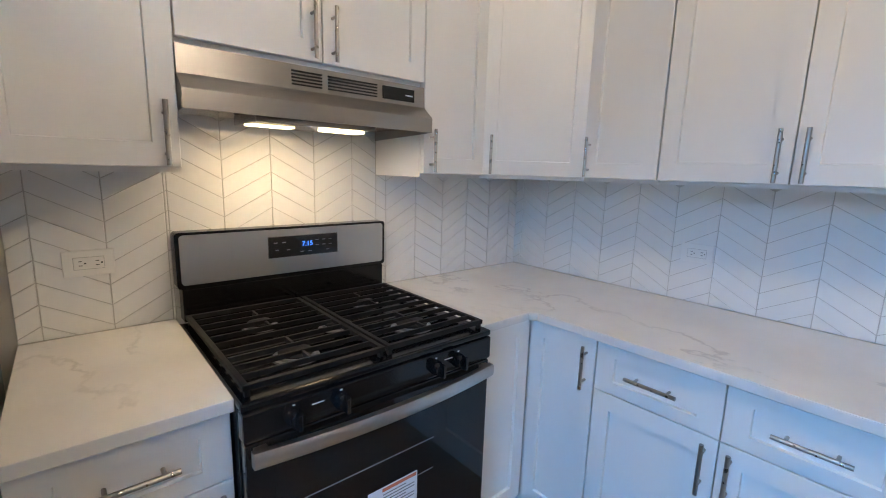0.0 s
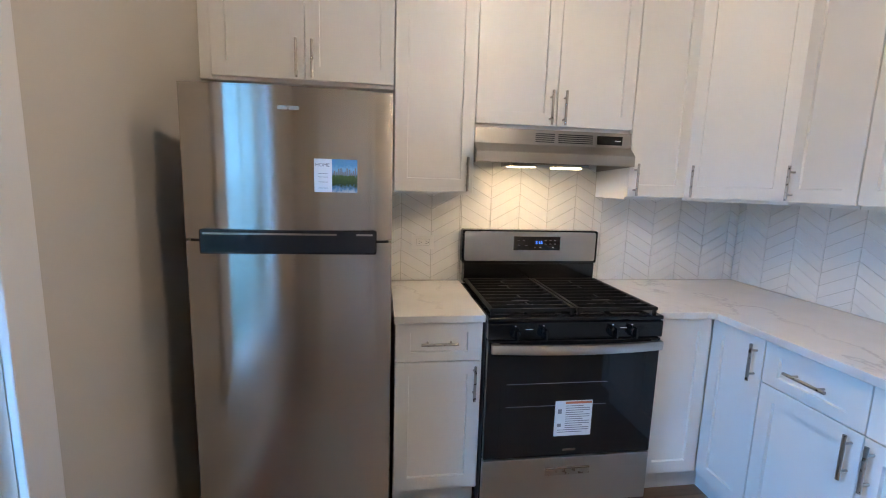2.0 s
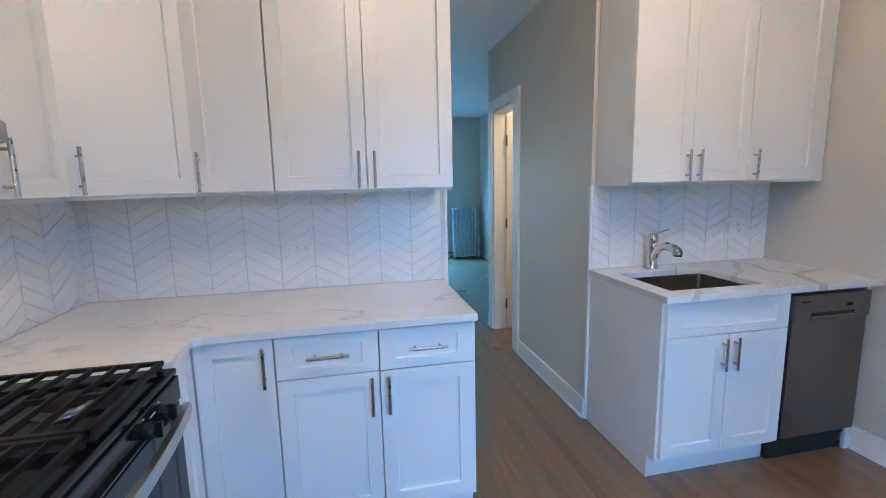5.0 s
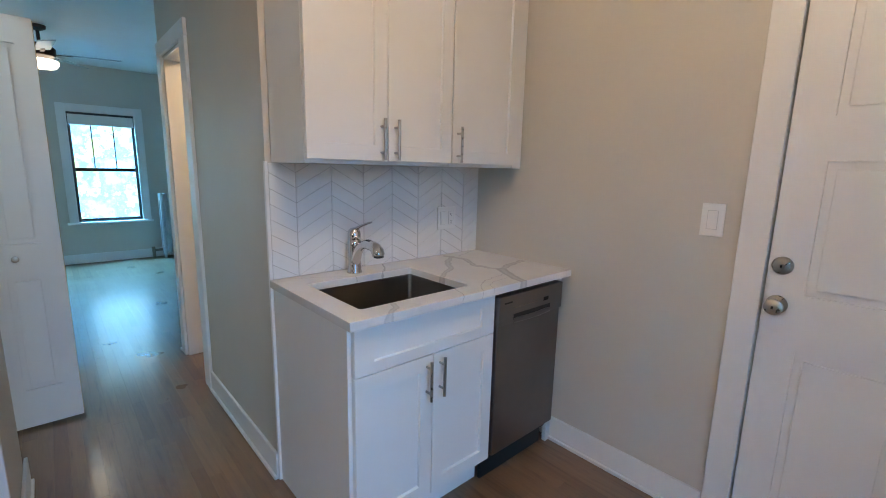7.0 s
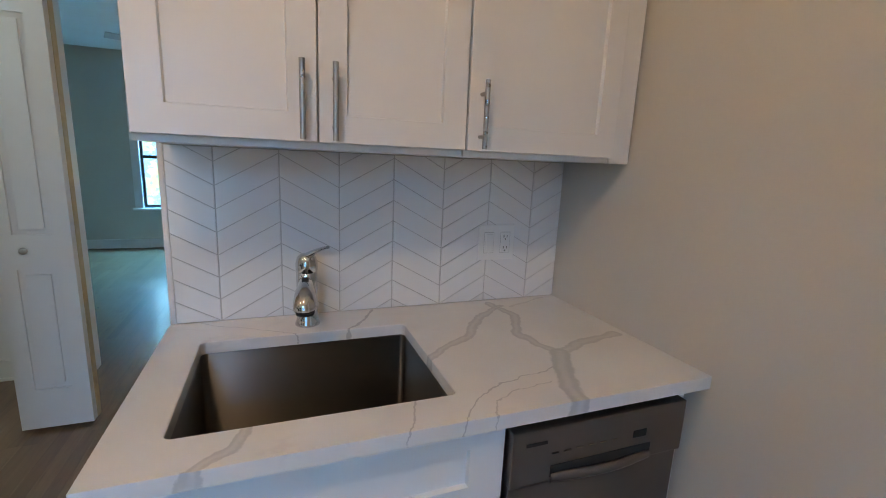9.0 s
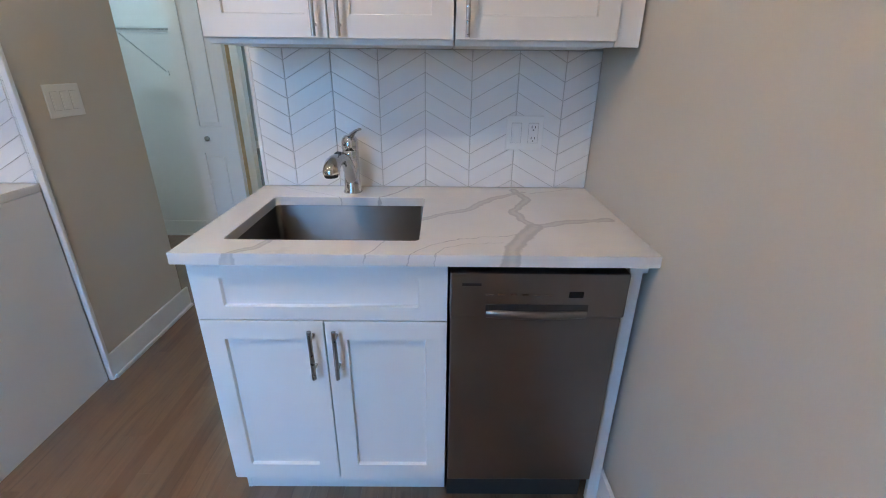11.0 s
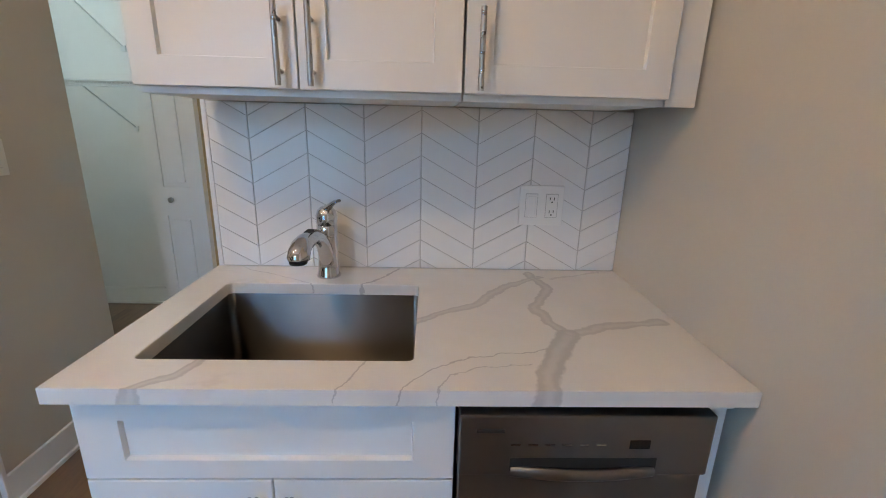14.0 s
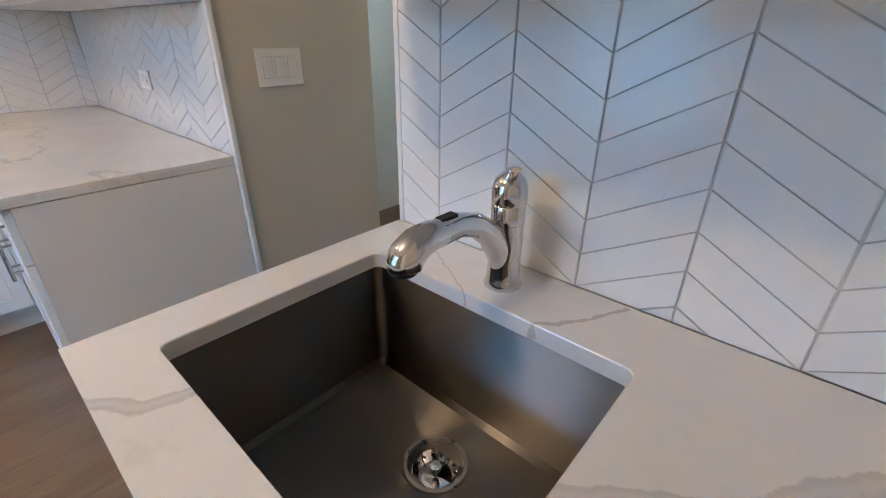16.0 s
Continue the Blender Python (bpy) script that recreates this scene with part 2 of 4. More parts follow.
M_HOOD = material("dull_hood_steel", (0.36, 0.345, 0.325), 0.36, 1.0, build=brushed((3, 160, 160), 0.34, 0.40, (0.33, 0.315, 0.295), (0.40, 0.38, 0.36), 0.5, 0.0))
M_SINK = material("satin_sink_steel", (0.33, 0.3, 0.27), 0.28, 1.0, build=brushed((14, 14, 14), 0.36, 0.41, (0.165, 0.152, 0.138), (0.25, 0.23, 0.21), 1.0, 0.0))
M_DARKSTEEL = material("dark_stainless_steel", (0.3, 0.28, 0.27), 0.36, 1.0, build=brushed((30, 30, 30), 0.30, 0.36, (0.185, 0.176, 0.176), (0.225, 0.215, 0.215), 0.6, 0.0))
M_NICKEL = material("brushed_nickel", (0.5, 0.47, 0.43), 0.28, 1.0, build=brushed((60, 60, 60), 0.26, 0.33, (0.40, 0.37, 0.335), (0.48, 0.45, 0.41), 0.0, 0.0))
M_CHROME = material("polished_chrome", (0.7, 0.7, 0.72), 0.06, 1.0, build=brushed((12, 12, 12), 0.04, 0.12, (0.62, 0.62, 0.63), (0.74, 0.74, 0.75)))
M_BLACK = material("black_enamel", (0.008, 0.008, 0.009), 0.12, spec=0.35, build=mottled((0.006, 0.006, 0.007), (0.010, 0.010, 0.011), 5, 60, 0.03))
M_IRON = material("cast_iron", (0.010, 0.010, 0.011), 0.5, spec=0.12, build=mottled((0.008, 0.008, 0.009), (0.016, 0.015, 0.015), 30, 300, 0.3))
M_GLASSBLACK = material("dark_oven_glass", (0.010, 0.009, 0.009), 0.06, spec=0.35)
M_PLASTIC = material("white_plastic", (0.8, 0.79, 0.76), 0.3)
M_SEAM = material("grey_shadow_gap", (0.48, 0.47, 0.45), 0.6)
M_DARK = material("dark_slot", (0.02, 0.02, 0.02), 0.6)
M_NAVY = material("navy_black_plastic", (0.006, 0.007, 0.010), 0.18)
M_OAK = material("oak_strip_floor", (0.25, 0.15, 0.09), 0.35, build=oak)
M_PAPER = material("printed_white_paper", (0.75, 0.76, 0.78), 0.5)
M_INK = material("grey_print", (0.2, 0.2, 0.22), 0.6)
M_RED = material("orange_red_print", (0.55, 0.16, 0.08), 0.6)
M_SKYLINE = material("city_park_photograph", (0.2, 0.3, 0.3), 0.3, build=skyline)
M_DISPLAY = material("blue_clock_digits", (0, 0, 0), 0.5, emit=(0.05, 0.22, 1.0, 2.2))
M_HOODGLOW = material("warm_lamp_lens", (1, 0.9, 0.7), 0.4, emit=(1.0, 0.75, 0.42, 9.0))
M_FANGLOW = material("fan_lamp_glass", (1, 1, 1), 0.4, emit=(1.0, 0.93, 0.8, 5.0))
M_FRAME = material("black_window_sash", (0.012, 0.016, 0.02), 0.3)
M_DOORWOOD = material("bare_wood_edge", (0.55, 0.43, 0.26), 0.6, build=mottled((0.5, 0.38, 0.22), (0.6, 0.47, 0.3), 20, 100, 0.1))
M_RAD = material("silver_grey_radiator_paint", (0.36, 0.38, 0.38), 0.45, build=mottled((0.32, 0.34, 0.34), (0.4, 0.42, 0.42), 10, 90, 0.1))
M_HINGE = material("aged_bronze", (0.16, 0.12, 0.08), 0.45, 0.8)
M_WIRE = material("white_coated_wire", (0.75, 0.77, 0.77), 0.4)
M_BLADE = material("grey_fan_blade", (0.42, 0.43, 0.42), 0.5, build=mottled((0.38, 0.39, 0.38), (0.46, 0.47, 0.46), 8, 60, 0.05))
M_FANBODY = material("dark_bronze_fan", (0.06, 0.05, 0.045), 0.35, 0.7)
M_SHADE = material("white_roller_blind", (0.75, 0.76, 0.75), 0.7)


def glass_build(t, b):
    b.inputs["Transmission Weight"].default_value = 1.0
    b.inputs["IOR"].default_value = 1.45


M_PANE = material("window_glass", (0.95, 0.98, 1), 0.0, build=glass_build)


def outdoors(t, b):
    c = t.nodes.new("ShaderNodeTexCoord")
    n = node(t, "ShaderNodeTexNoise", Scale=1.2, Detail=8.0, Roughness=0.7)
    t.links.new(c.outputs["Object"], n.inputs[0])
    col = ramp(t, n.outputs[0], [(0.36, (0.12, 0.30, 0.34)), (0.45, (0.34, 0.50, 0.24)), (0.50, (0.10, 0.46, 0.95)), (0.60, (0.24, 0.66, 1.0))])
    t.links.new(col, b.inputs["Emission Color"])
    b.inputs["Emission Strength"].default_value = 4.0
    b.inputs["Base Color"].default_value = (0, 0, 0, 1)


M_OUT = material("bright_trees_and_sky", (0, 0, 0), 1.0, build=outdoors)


# ---- mesh helpers ----
def box(bm, x0, x1, y0, y1, z0, z1, r=0.0):
    tmp = bmesh.new()
    bmesh.ops.create_cube(tmp, size=1)
    for v in tmp.verts:
        v.co = ((x0 + x1) / 2 + v.co.x * (x1 - x0), (y0 + y1) / 2 + v.co.y * (y1 - y0), (z0 + z1) / 2 + v.co.z * (z1 - z0))
    if r:
        bmesh.ops.bevel(tmp, geom=list(tmp.edges), offset=r, segments=2, affect="EDGES", profile=0.6)
    me = bpy.data.meshes.new("tmp")
    tmp.to_mesh(me)
    bm.from_mesh(me)
    bpy.data.meshes.remove(me)
    tmp.free()
    return bm


def B(*a, r=0.0):
    return box(bmesh.new(), *a, r=r)


def rod(bm, a, b, r0, r1=None, n=14):
    a, b = Vector(a), Vector(b)
    d = b - a
    m = Matrix.Translation((a + b) / 2) @ d.to_track_quat("Z", "Y").to_matrix().to_4x4()
    bmesh.ops.create_cone(bm, cap_ends=True, segments=n, radius1=r0, radius2=r0 if r1 is None else r1, depth=d.length, matrix=m)
    return bm


def R(*a, **k):
    return rod(bmesh.new(), *a, **k)


def lathe(bm, profile, n=28, m=Matrix()):
    rings = []
    for r, z in profile:
        rings.append([bm.verts.new(m @ Vector((r * math.cos(2 * math.pi * i / n), r * math.sin(2 * math.pi * i / n), z))) for i in range(n)])
    for p, q in zip(rings, rings[1:]):
        for i in range(n):
            bm.faces.new((p[i], p[(i + 1) % n], q[(i + 1) % n], q[i]))
    bm.faces.new(rings[0][::-1]), bm.faces.new(rings[-1])
    return bm


def sweep(bm, stations, n=18):
    """A tube through (point, half width, half height) stations, round in section."""
    rings = []
    for i, (p, a, b) in enumerate(stations):
        p0, p1 = Vector(stations[max(i - 1, 0)][0]), Vector(stations[min(i + 1, len(stations) - 1)][0])
        q = (p1 - p0).to_track_quat("Z", "Y").to_matrix()
        rings.append([bm.verts.new(Vector(p) + q @ Vector((a * math.cos(2 * math.pi * k / n), b * math.sin(2 * math.pi * k / n), 0))) for k in range(n)])
    for p, q in zip(rings, rings[1:]):
        for k in range(n):
            bm.faces.new((p[k], p[(k + 1) % n], q[(k + 1) % n], q[k]))
    bm.faces.new(rings[0][::-1]), bm.faces.new(rings[-1])
    return bm


def prism(bm, poly, z0, z1):
    lo = [bm.verts.new((x, y, z0)) for x, y in poly]
    hi = [bm.verts.new((x, y, z1)) for x, y in poly]
    n = len(poly)
    bm.faces.new(lo[::-1]), bm.faces.new(hi)
    for i in range(n):
        bm.faces.new((lo[i], lo[(i + 1) % n], hi[(i + 1) % n], hi[i]))
    bmesh.ops.recalc_face_normals(bm, faces=list(bm.faces))
    return bm


def mesh_of(name, bm, mat, smooth=False):
    bmesh.ops.recalc_face_normals(bm, faces=list(bm.faces))
    me = bpy.data.meshes.new(name)
    bm.to_mesh(me)
    bm.free()
    me.materials.append(mat)
    if smooth:
        for p in me.polygons:
            p.use_smooth = True
        me.set_sharp_from_angle(angle=radians(40))
    return me


def part(name, bm, mat, parent=None, label="", smooth=False):
    ob = new(name, mesh_of(name, bm, mat, smooth))
    ob.parent = parent
    return tagged(ob, label)


def thing(name, label, category, m=None, group="", kind=""):
    ob = new(name)
    ob.empty_display_size = 0.1
    if m is not None:
        ob.matrix_world = m
    return tagged(ob, label, category, group, kind)


def shell(name, bm, mat, label, category="wall"):
    return tagged(part(name, bm, mat), label, category, kind="structure")


# ---- setting ----
CEIL, XW, YS = 2.60, -2.84, -3.71
wall = bmesh.new()
box(wall, XW - 0.15, 1.90, 0.0, 0.12, 0, CEIL)
shell("wall_north", wall, M_WALL, "greige painted kitchen wall behind the range")
wall = B(0.0, 0.12, -1.675, 0.0, 0, CEIL)
shell("wall_east", wall, M_WALL, "greige painted wall behind the long worktop")
shell("wall_switch", B(0.12, 0.62, -1.675, -1.555, 0, CEIL), M_WALL, "greige hallway wall with a triple switch")
shell("wall_closet_header", B(0.62, 1.82, -1.675, -1.555, 2.15, CEIL), M_WALL, "painted wall above the closet opening")
shell("wall_closet_east", B(1.82, 1.90, -1.70, 0.0, 0, CEIL), M_TRIM, "pale wall at the end of the closet")
shell("wall_closet_north", B(0.12, 1.82, -0.62, -0.5, 0, CEIL), M_TRIM, "pale back wall of the closet")
shell("wall_sink", B(0.0, 0.12, YS, -2.515, 0, CEIL), M_WALL, "greige wall behind the sink")
wall = bmesh.new()
box(wall, 0.12, 1.16, -2.635, -2.515, 0, CEIL)
box(wall, 1.16, 1.70, -2.635, -2.515, 2.05, CEIL)
box(wall, 1.70, 1.84, -2.635, -2.515, 0, CEIL)
shell("wall_hall", wall, M_WALL, "grey-green hallway wall with a door opening")
wall = bmesh.new()
box(wall, XW - 0.15, -2.28, YS - 0.12, YS, 0, CEIL)
box(wall, -2.28, -1.405, YS - 0.12, YS, 2.05, CEIL)
box(wall, -1.405, 1.84, YS - 0.12, YS, 0, CEIL)
shell("wall_south", wall, M_WALL, "greige kitchen wall beside the entry door")
WY0, WY1, WZ0, WZ1 = -2.44, -1.39, 0.62, 2.05
wall = bmesh.new()
box(wall, XW - 0.15, XW, WY1, 0.0, 0, CEIL)
box(wall, XW - 0.15, XW, YS, WY0, 0, CEIL)
box(wall, XW - 0.15, XW, WY0, WY1, 0, WZ0)
box(wall, XW - 0.15, XW, WY0, WY1, WZ1, CEIL)
shell("wall_west", wall, M_WALL, "greige kitchen wall with a window")
shell("wall_bath_east", B(1.72, 1.84, YS, -2.635, 0, CEIL), M_TRIM, "white wall of the small room off the hallway")
shell("wall_living_west", B(1.77, 1.89, 0.12, 0.6, 0, CEIL), M_WALL, "grey-green living room wall")
shell("wall_living_south", B(1.84, 5.97, -3.76, -3.64, 0, CEIL), M_WALL, "grey-green living room side wall")
shell("wall_living_north", B(1.77, 5.97, 0.6, 0.72, 0, CEIL), M_WALL, "grey-green living room side wall")
WINS = [(-2.86, -2.14), (-1.78, -1.06)]
LZ0, LZ1 = 0.56, 2.0
wall = bmesh.new()
edges = [-3.64, -2.86, -2.14, -1.78, -1.06, 0.6]
for a, b in zip(edges[::2], edges[1::2]):
    box(wall, 5.85, 5.97, a, b, 0, CEIL)
for a, b in WINS:
    box(wall, 5.85, 5.97, a, b, 0, LZ0)
    box(wall, 5.85, 5.97, a, b, LZ1, CEIL)
shell("wall_living_east", wall, M_WALL, "grey-green living room wall with two windows")
shell("ceiling", B(XW - 0.15, 6.0, YS - 0.12, 0.72, CEIL, CEIL + 0.1), M_CEIL, "white painted ceiling", "ceiling")
floor = shell("floor", B(XW - 0.15, 6.0, YS - 0.12, 0.72, -0.12, -0.012), M_DARK, "brown oak strip floor", "floor")

H = 0.125


def skirting(name, x0, x1, y0, y1):
    """Baseboard with a shoe moulding along a wall; the longer side is its run."""
    bm = B(x0, x1, y0, y1, 0.0, H, r=0.004)
    grow = 0.010
    if x1 - x0 > y1 - y0:
        box(bm, x0, x1, y0 - grow, y1 + grow, 0.0, 0.018, r=0.004)
    else:
        box(bm, x0 - grow, x1 + grow, y0, y1, 0.0, 0.018, r=0.004)
    return tagged(part(name, bm, M_TRIM), "white painted baseboard with shoe moulding", "baseboard", kind="structure")


skirting("baseboard_switch", 0.0, 0.66, -1.69, -1.677)
skirting("baseboard_hall", 0.0, 1.035, -2.513, -2.50)
skirting("baseboard_south", -1.31, -0.56, YS + 0.001, YS + 0.015)
skirting("baseboard_closet", 1.806, 1.819, -1.66, -0.62)
skirting("baseboard_living", 5.835, 5.849, -3.63, 0.59)
skirting("baseboard_living_south", 1.85, 5.83, -3.639, -3.625)
skirting("baseboard_hall_end", 1.80, 1.84, -2.513, -2.50)
skirting("baseboard_west", XW + 0.001, XW + 0.014, YS + 0.02, -0.95)


def casing(name, parent_label, segs):
    bm = bmesh.new()
    for s in segs:
        box(bm, *s, r=0.004)
    return tagged(part(name, bm, M_TRIM), parent_label, "trim", kind="structure")


casing("trim_hall_door", "white door casing in the hallway", [
    (1.04, 1.16, -2.514, -2.495, 0, 2.05), (1.70, 1.80, -2.514, -2.495, 0, 2.05), (1.04, 1.80, -2.514, -2.495, 2.051, 2.14),
    (1.161, 1.18, -2.64, -2.514, 0, 2.03), (1.68, 1.699, -2.64, -2.514, 0, 2.03), (1.161, 1.699, -2.64, -2.514, 2.031, 2.049)])
casing("trim_entry_door", "white casing round the entry door", [
    (-1.405, -1.315, YS + 0.001, YS + 0.02, 0, 2.05), (-2.37, -2.28, YS + 0.001, YS + 0.02, 0, 2.05), (-2.37, -1.315, YS + 0.001, YS + 0.02, 2.051, 2.14)])
casing("trim_kitchen_window", "white casing round the kitchen window", [
    (XW + 0.001, XW + 0.018, WY1, WY1 + 0.09, WZ0 - 0.1, WZ1 + 0.09), (XW + 0.001, XW + 0.018, WY0 - 0.09, WY0, WZ0 - 0.1, WZ1 + 0.09),
    (XW + 0.001, XW + 0.018, WY0, WY1, WZ1 + 0.001, WZ1 + 0.09), (XW - 0.02, XW + 0.05, WY0 - 0.1, WY1 + 0.1, WZ0 - 0.03, WZ0 + 0.004)])
casing("trim_backsplash_end", "white edge strip at the wall corner", [(-0.014, 0.004, -1.69, -1.668, 0.0, 1.40)])
casing("trim_sink_wall_end", "white edge strip beside the sink backsplash", [(-0.012, 0.006, -2.522, -2.508, 0.0, 1.39)])


def panel_door(name, parent, w, h, t, rows, cols=2, mat=M_TRIM):
    """A moulded door leaf from x 0 to w, z 0 to h, y 0 (front) to t, with raised panels in rows of (z0, z1)."""
    bm = B(0, w, 0.003, t - 0.003, 0, h)
    st = 0.11 if cols == 2 else 0.07
    gap = 0.10
    pw = (w - 2 * st - gap * (cols - 1)) / cols
    xs = [st + i * (pw + gap) for i in range(cols)]
    for y0, y1 in ((-0.008, 0.004), (t - 0.004, t + 0.008)):
        box(bm, 0, st, y0, y1, 0, h), box(bm, w - st, w, y0, y1, 0, h)
        for i in range(cols - 1):
            box(bm, xs[i] + pw, xs[i] + pw + gap, y0, y1, 0, h)
        zz = [0.0] + [z for r in rows for z in r] + [h]
        for i in range(0, len(zz), 2):
            for x in xs:
                box(bm, x, x + pw, y0, y1, zz[i], zz[i + 1])
        for z0, z1 in rows:
            for x in xs:
                box(bm, x + 0.025, x + pw - 0.025, y0 + 0.001, y1 - 0.001, z0 + 0.025, z1 - 0.025, r=0.003)
    return part(name, bm, mat, parent)


# ---- repeated pieces ----
def pull(parent, x, z, y, vertical=True, length=0.152):
    """Bar pull centred at (x, z) on a front at local y."""
    bm = bmesh.new()
    d = Vector((0, 0, 1)) if vertical else Vector((1, 0, 0))
    c = Vector((x, y - 0.030, z))
    rod(bm, c - d * length / 2, c + d * length / 2, 0.006)
    for s in (-1, 1):
        p = c + d * s * 0.048
        rod(bm, p, p + Vector((0, 0.030, 0)), 0.0045, n=10)
    return part("handle", bm, M_NICKEL, parent, "brushed nickel bar pull", smooth=True)


def shaker(name, parent, x0, x1, z0, z1, y, rail=0.058, stile=None):
    """Shaker front with a sunk centre panel; its face lies at local y, 20 mm thick."""
    bm = bmesh.new()

    def ring(i, j, yy):
        return [bm.verts.new((a, yy, c)) for a, c in ((x0 + i, z0 + j), (x1 - i, z0 + j), (x1 - i, z1 - j), (x0 + i, z1 - j))]

    stile = stile or rail
    rings = [ring(0, 0, y + 0.020), ring(0, 0, y + 0.0015), ring(0.0015, 0.0015, y), ring(stile - 0.001, rail - 0.001, y), ring(stile + 0.001, rail + 0.001, y + 0.011)]
    for p, q in zip(rings, rings[1:]):
        for i in range(4):
            bm.faces.new((p[i], p[(i + 1) % 4], q[(i + 1) % 4], q[i]))
    bm.faces.new(rings[0]), bm.faces.new(rings[-1])
    return part(name, bm, M_CAB, parent)


G = 0.0018
DF = -0.628   # base fronts
UF = -0.330   # upper fronts
ZU, ZT = 1.40, 2.44


def at_wall(wall_name, s):
    return pose(s, 0, 0) if wall_name == "n" else pose(0, s, 0, 0, 0, -90)


def base_cabinet(wall_name, s, w, label, handle_side=1, drawer=True, doors=1, end=0):
    """Floor cabinet w wide from s along its wall."""
    c = thing("base_cabinet", label, "cabinet", at_wall(wall_name, s), "white base cabinets")
    body = B(0.001, w - 0.001, -0.606, -0.012, 0.115, 0.882)
    if not drawer:
        body.free()
        body = B(0.001, 0.018, -0.606, -0.012, 0.115, 0.882)
        for a in ((w - 0.018, w - 0.001, -0.606, -0.012, 0.115, 0.882), (0.018, w - 0.018, -0.606, -0.012, 0.115, 0.133), (0.018, w - 0.018, -0.030, -0.012, 0.133, 0.882), (0.018, w - 0.018, -0.606, -0.588, 0.73, 0.882)):
            box(body, *a)
    part("body", body, M_CAB, c)
    part("toe_kick", B(0.001, w - 0.001, -0.55, -0.535, 0.0, 0.114), M_CAB, c)
    if end:
        x = (w, w + 0.012) if end > 0 else (-0.012, 0)
        bm = B(*x, -0.607, -0.012, 0.115, 0.882)
        box(bm, *x, -0.552, -0.012, 0.0, 0.115)
        part("end_panel", bm, M_CAB, c, "plain off-white end panel")
    top = shaker("drawer_front", c, G, w - G, 0.7145, 0.876, DF, 0.041, 0.062 if drawer else 0.075)
    if drawer:
        pull(top, w / 2, 0.796, DF, False)
    dw = w / doors
    for i in range(doors):
        d = shaker("door", c, i * dw + G, (i + 1) * dw - G, 0.135, 0.7105, DF)
        side = handle_side if doors == 1 else (1 if i == 0 else -1)
        pull(d, (i + 1) * dw - 0.032 if side > 0 else i * dw + 0.032, 0.622, DF)
    return c


def upper_cabinet(wall_name, s, w, label, handle_side=1, doors=1, z0=ZU, filler=0.0):
    c = thing("wall_cabinet", label, "cabinet", at_wall(wall_name, s), "white wall cabinets")
    body = B(0.001, w - 0.001, -0.308, -0.012, z0 - 0.014, ZT)
    part("body", body, M_CAB, c)
    if filler:
        x = (w, w + filler) if filler > 0 else (filler, 0)
        part("filler_strip", B(*x, -0.312, -0.29, z0 - 0.014, ZT), M_CAB, c)
    dw = w / doors
    for i in range(doors):
        d = shaker("door", c, i * dw + G, (i + 1) * dw - G, z0, ZT - 0.004, UF)
        side = handle_side if doors == 1 else (1 if i == 0 else -1)
        pull(d, (i + 1) * dw - 0.032 if side > 0 else i * dw + 0.032, z0 + 0.080, UF)
    return c


# ---- kitchen cabinets ----
RX0, RX1 = -1.673, -0.915      # range gap
base_cabinet("n", -2.04, RX0 - 0.004 + 2.04, "white shaker base cabinet with one drawer beside the fridge", 1)
base_cabinet("e", -0.902, 0.376, "white shaker base cabinet with drawer under the worktop", 1)
base_cabinet("e", -1.278, 0.372, "white shaker base cabinet at the worktop's open end", -1, end=1)
base_cabinet("e", -2.532, 0.658, "white shaker sink cabinet with two doors", doors=2, drawer=False, end=-1)

corner = thing("corner_cabinet", "white shaker corner base cabinet with folding doors", "cabinet", pose(0, 0, 0), "white base cabinets")
part("body", prism(bmesh.new(), [(RX1 + 0.002, -0.012), (-0.012, -0.012), (-0.012, -0.90), (-0.606, -0.90), (-0.606, -0.606), (RX1 + 0.002, -0.606)], 0.115, 0.882), M_CAB, corner)
part("toe_kick", prism(bmesh.new(), [(RX1 + 0.002, -0.535), (-0.535, -0.535), (-0.535, -0.90), (-0.55, -0.90), (-0.55, -0.55), (RX1 + 0.002, -0.55)], 0.0, 0.114), M_CAB, corner)
shaker("door", corner, RX1 + 0.004, -0.632, 0.135, 0.877, DF)
hinge = new("folding_door")
hinge.parent = corner
hinge.matrix_local = pose(0, -0.632, 0, 0, 0, -90)
leaf = shaker("door_leaf", hinge, 0.0, 0.266, 0.135, 0.877, DF)
hb = bmesh.new()
rod(hb, (0.235, DF - 0.03, 0.70), (0.235, DF - 0.03, 0.852), 0.006)
for z in (0.728, 0.824):
    rod(hb, (0.235, DF - 0.03, z), (0.235, DF, z), 0.0045, n=10)
part("handle", hb, M_NICKEL, hinge, "brushed nickel bar pull", smooth=True)

upper_cabinet("n", -2.79, 0.745, "white shaker wall cabinet above the fridge", doors=2, z0=1.85, filler=-0.048)
upper_cabinet("n", -2.043, 0.362, "white shaker wall cabinet between fridge and hood", 1)
upper_cabinet("n", -1.68, 0.756, "white shaker wall cabinet above the range hood", doors=2, z0=1.71)
upper_cabinet("n", -0.922, 0.312, "narrow white shaker wall cabinet next to the hood", -1)
diag = thing("corner_wall_cabinet", "white shaker wall cabinet set diagonally in the corner", "cabinet", pose(0, 0, 0), "white wall cabinets")
part("body", prism(bmesh.new(), [(-0.609, -0.012), (-0.012, -0.012), (-0.012, -0.597), (-0.308, -0.597), (-0.609, -0.308)], ZU - 0.014, ZT), M_CAB, diag)
dd = shaker("door", diag, -0.205, 0.205, ZU, ZT - 0.004, -0.022)
dd.matrix_local = pose(-0.4585, -0.4525, 0, 0, 0, -43.8)
pull(dd, -0.17, ZU + 0.08, -0.022)
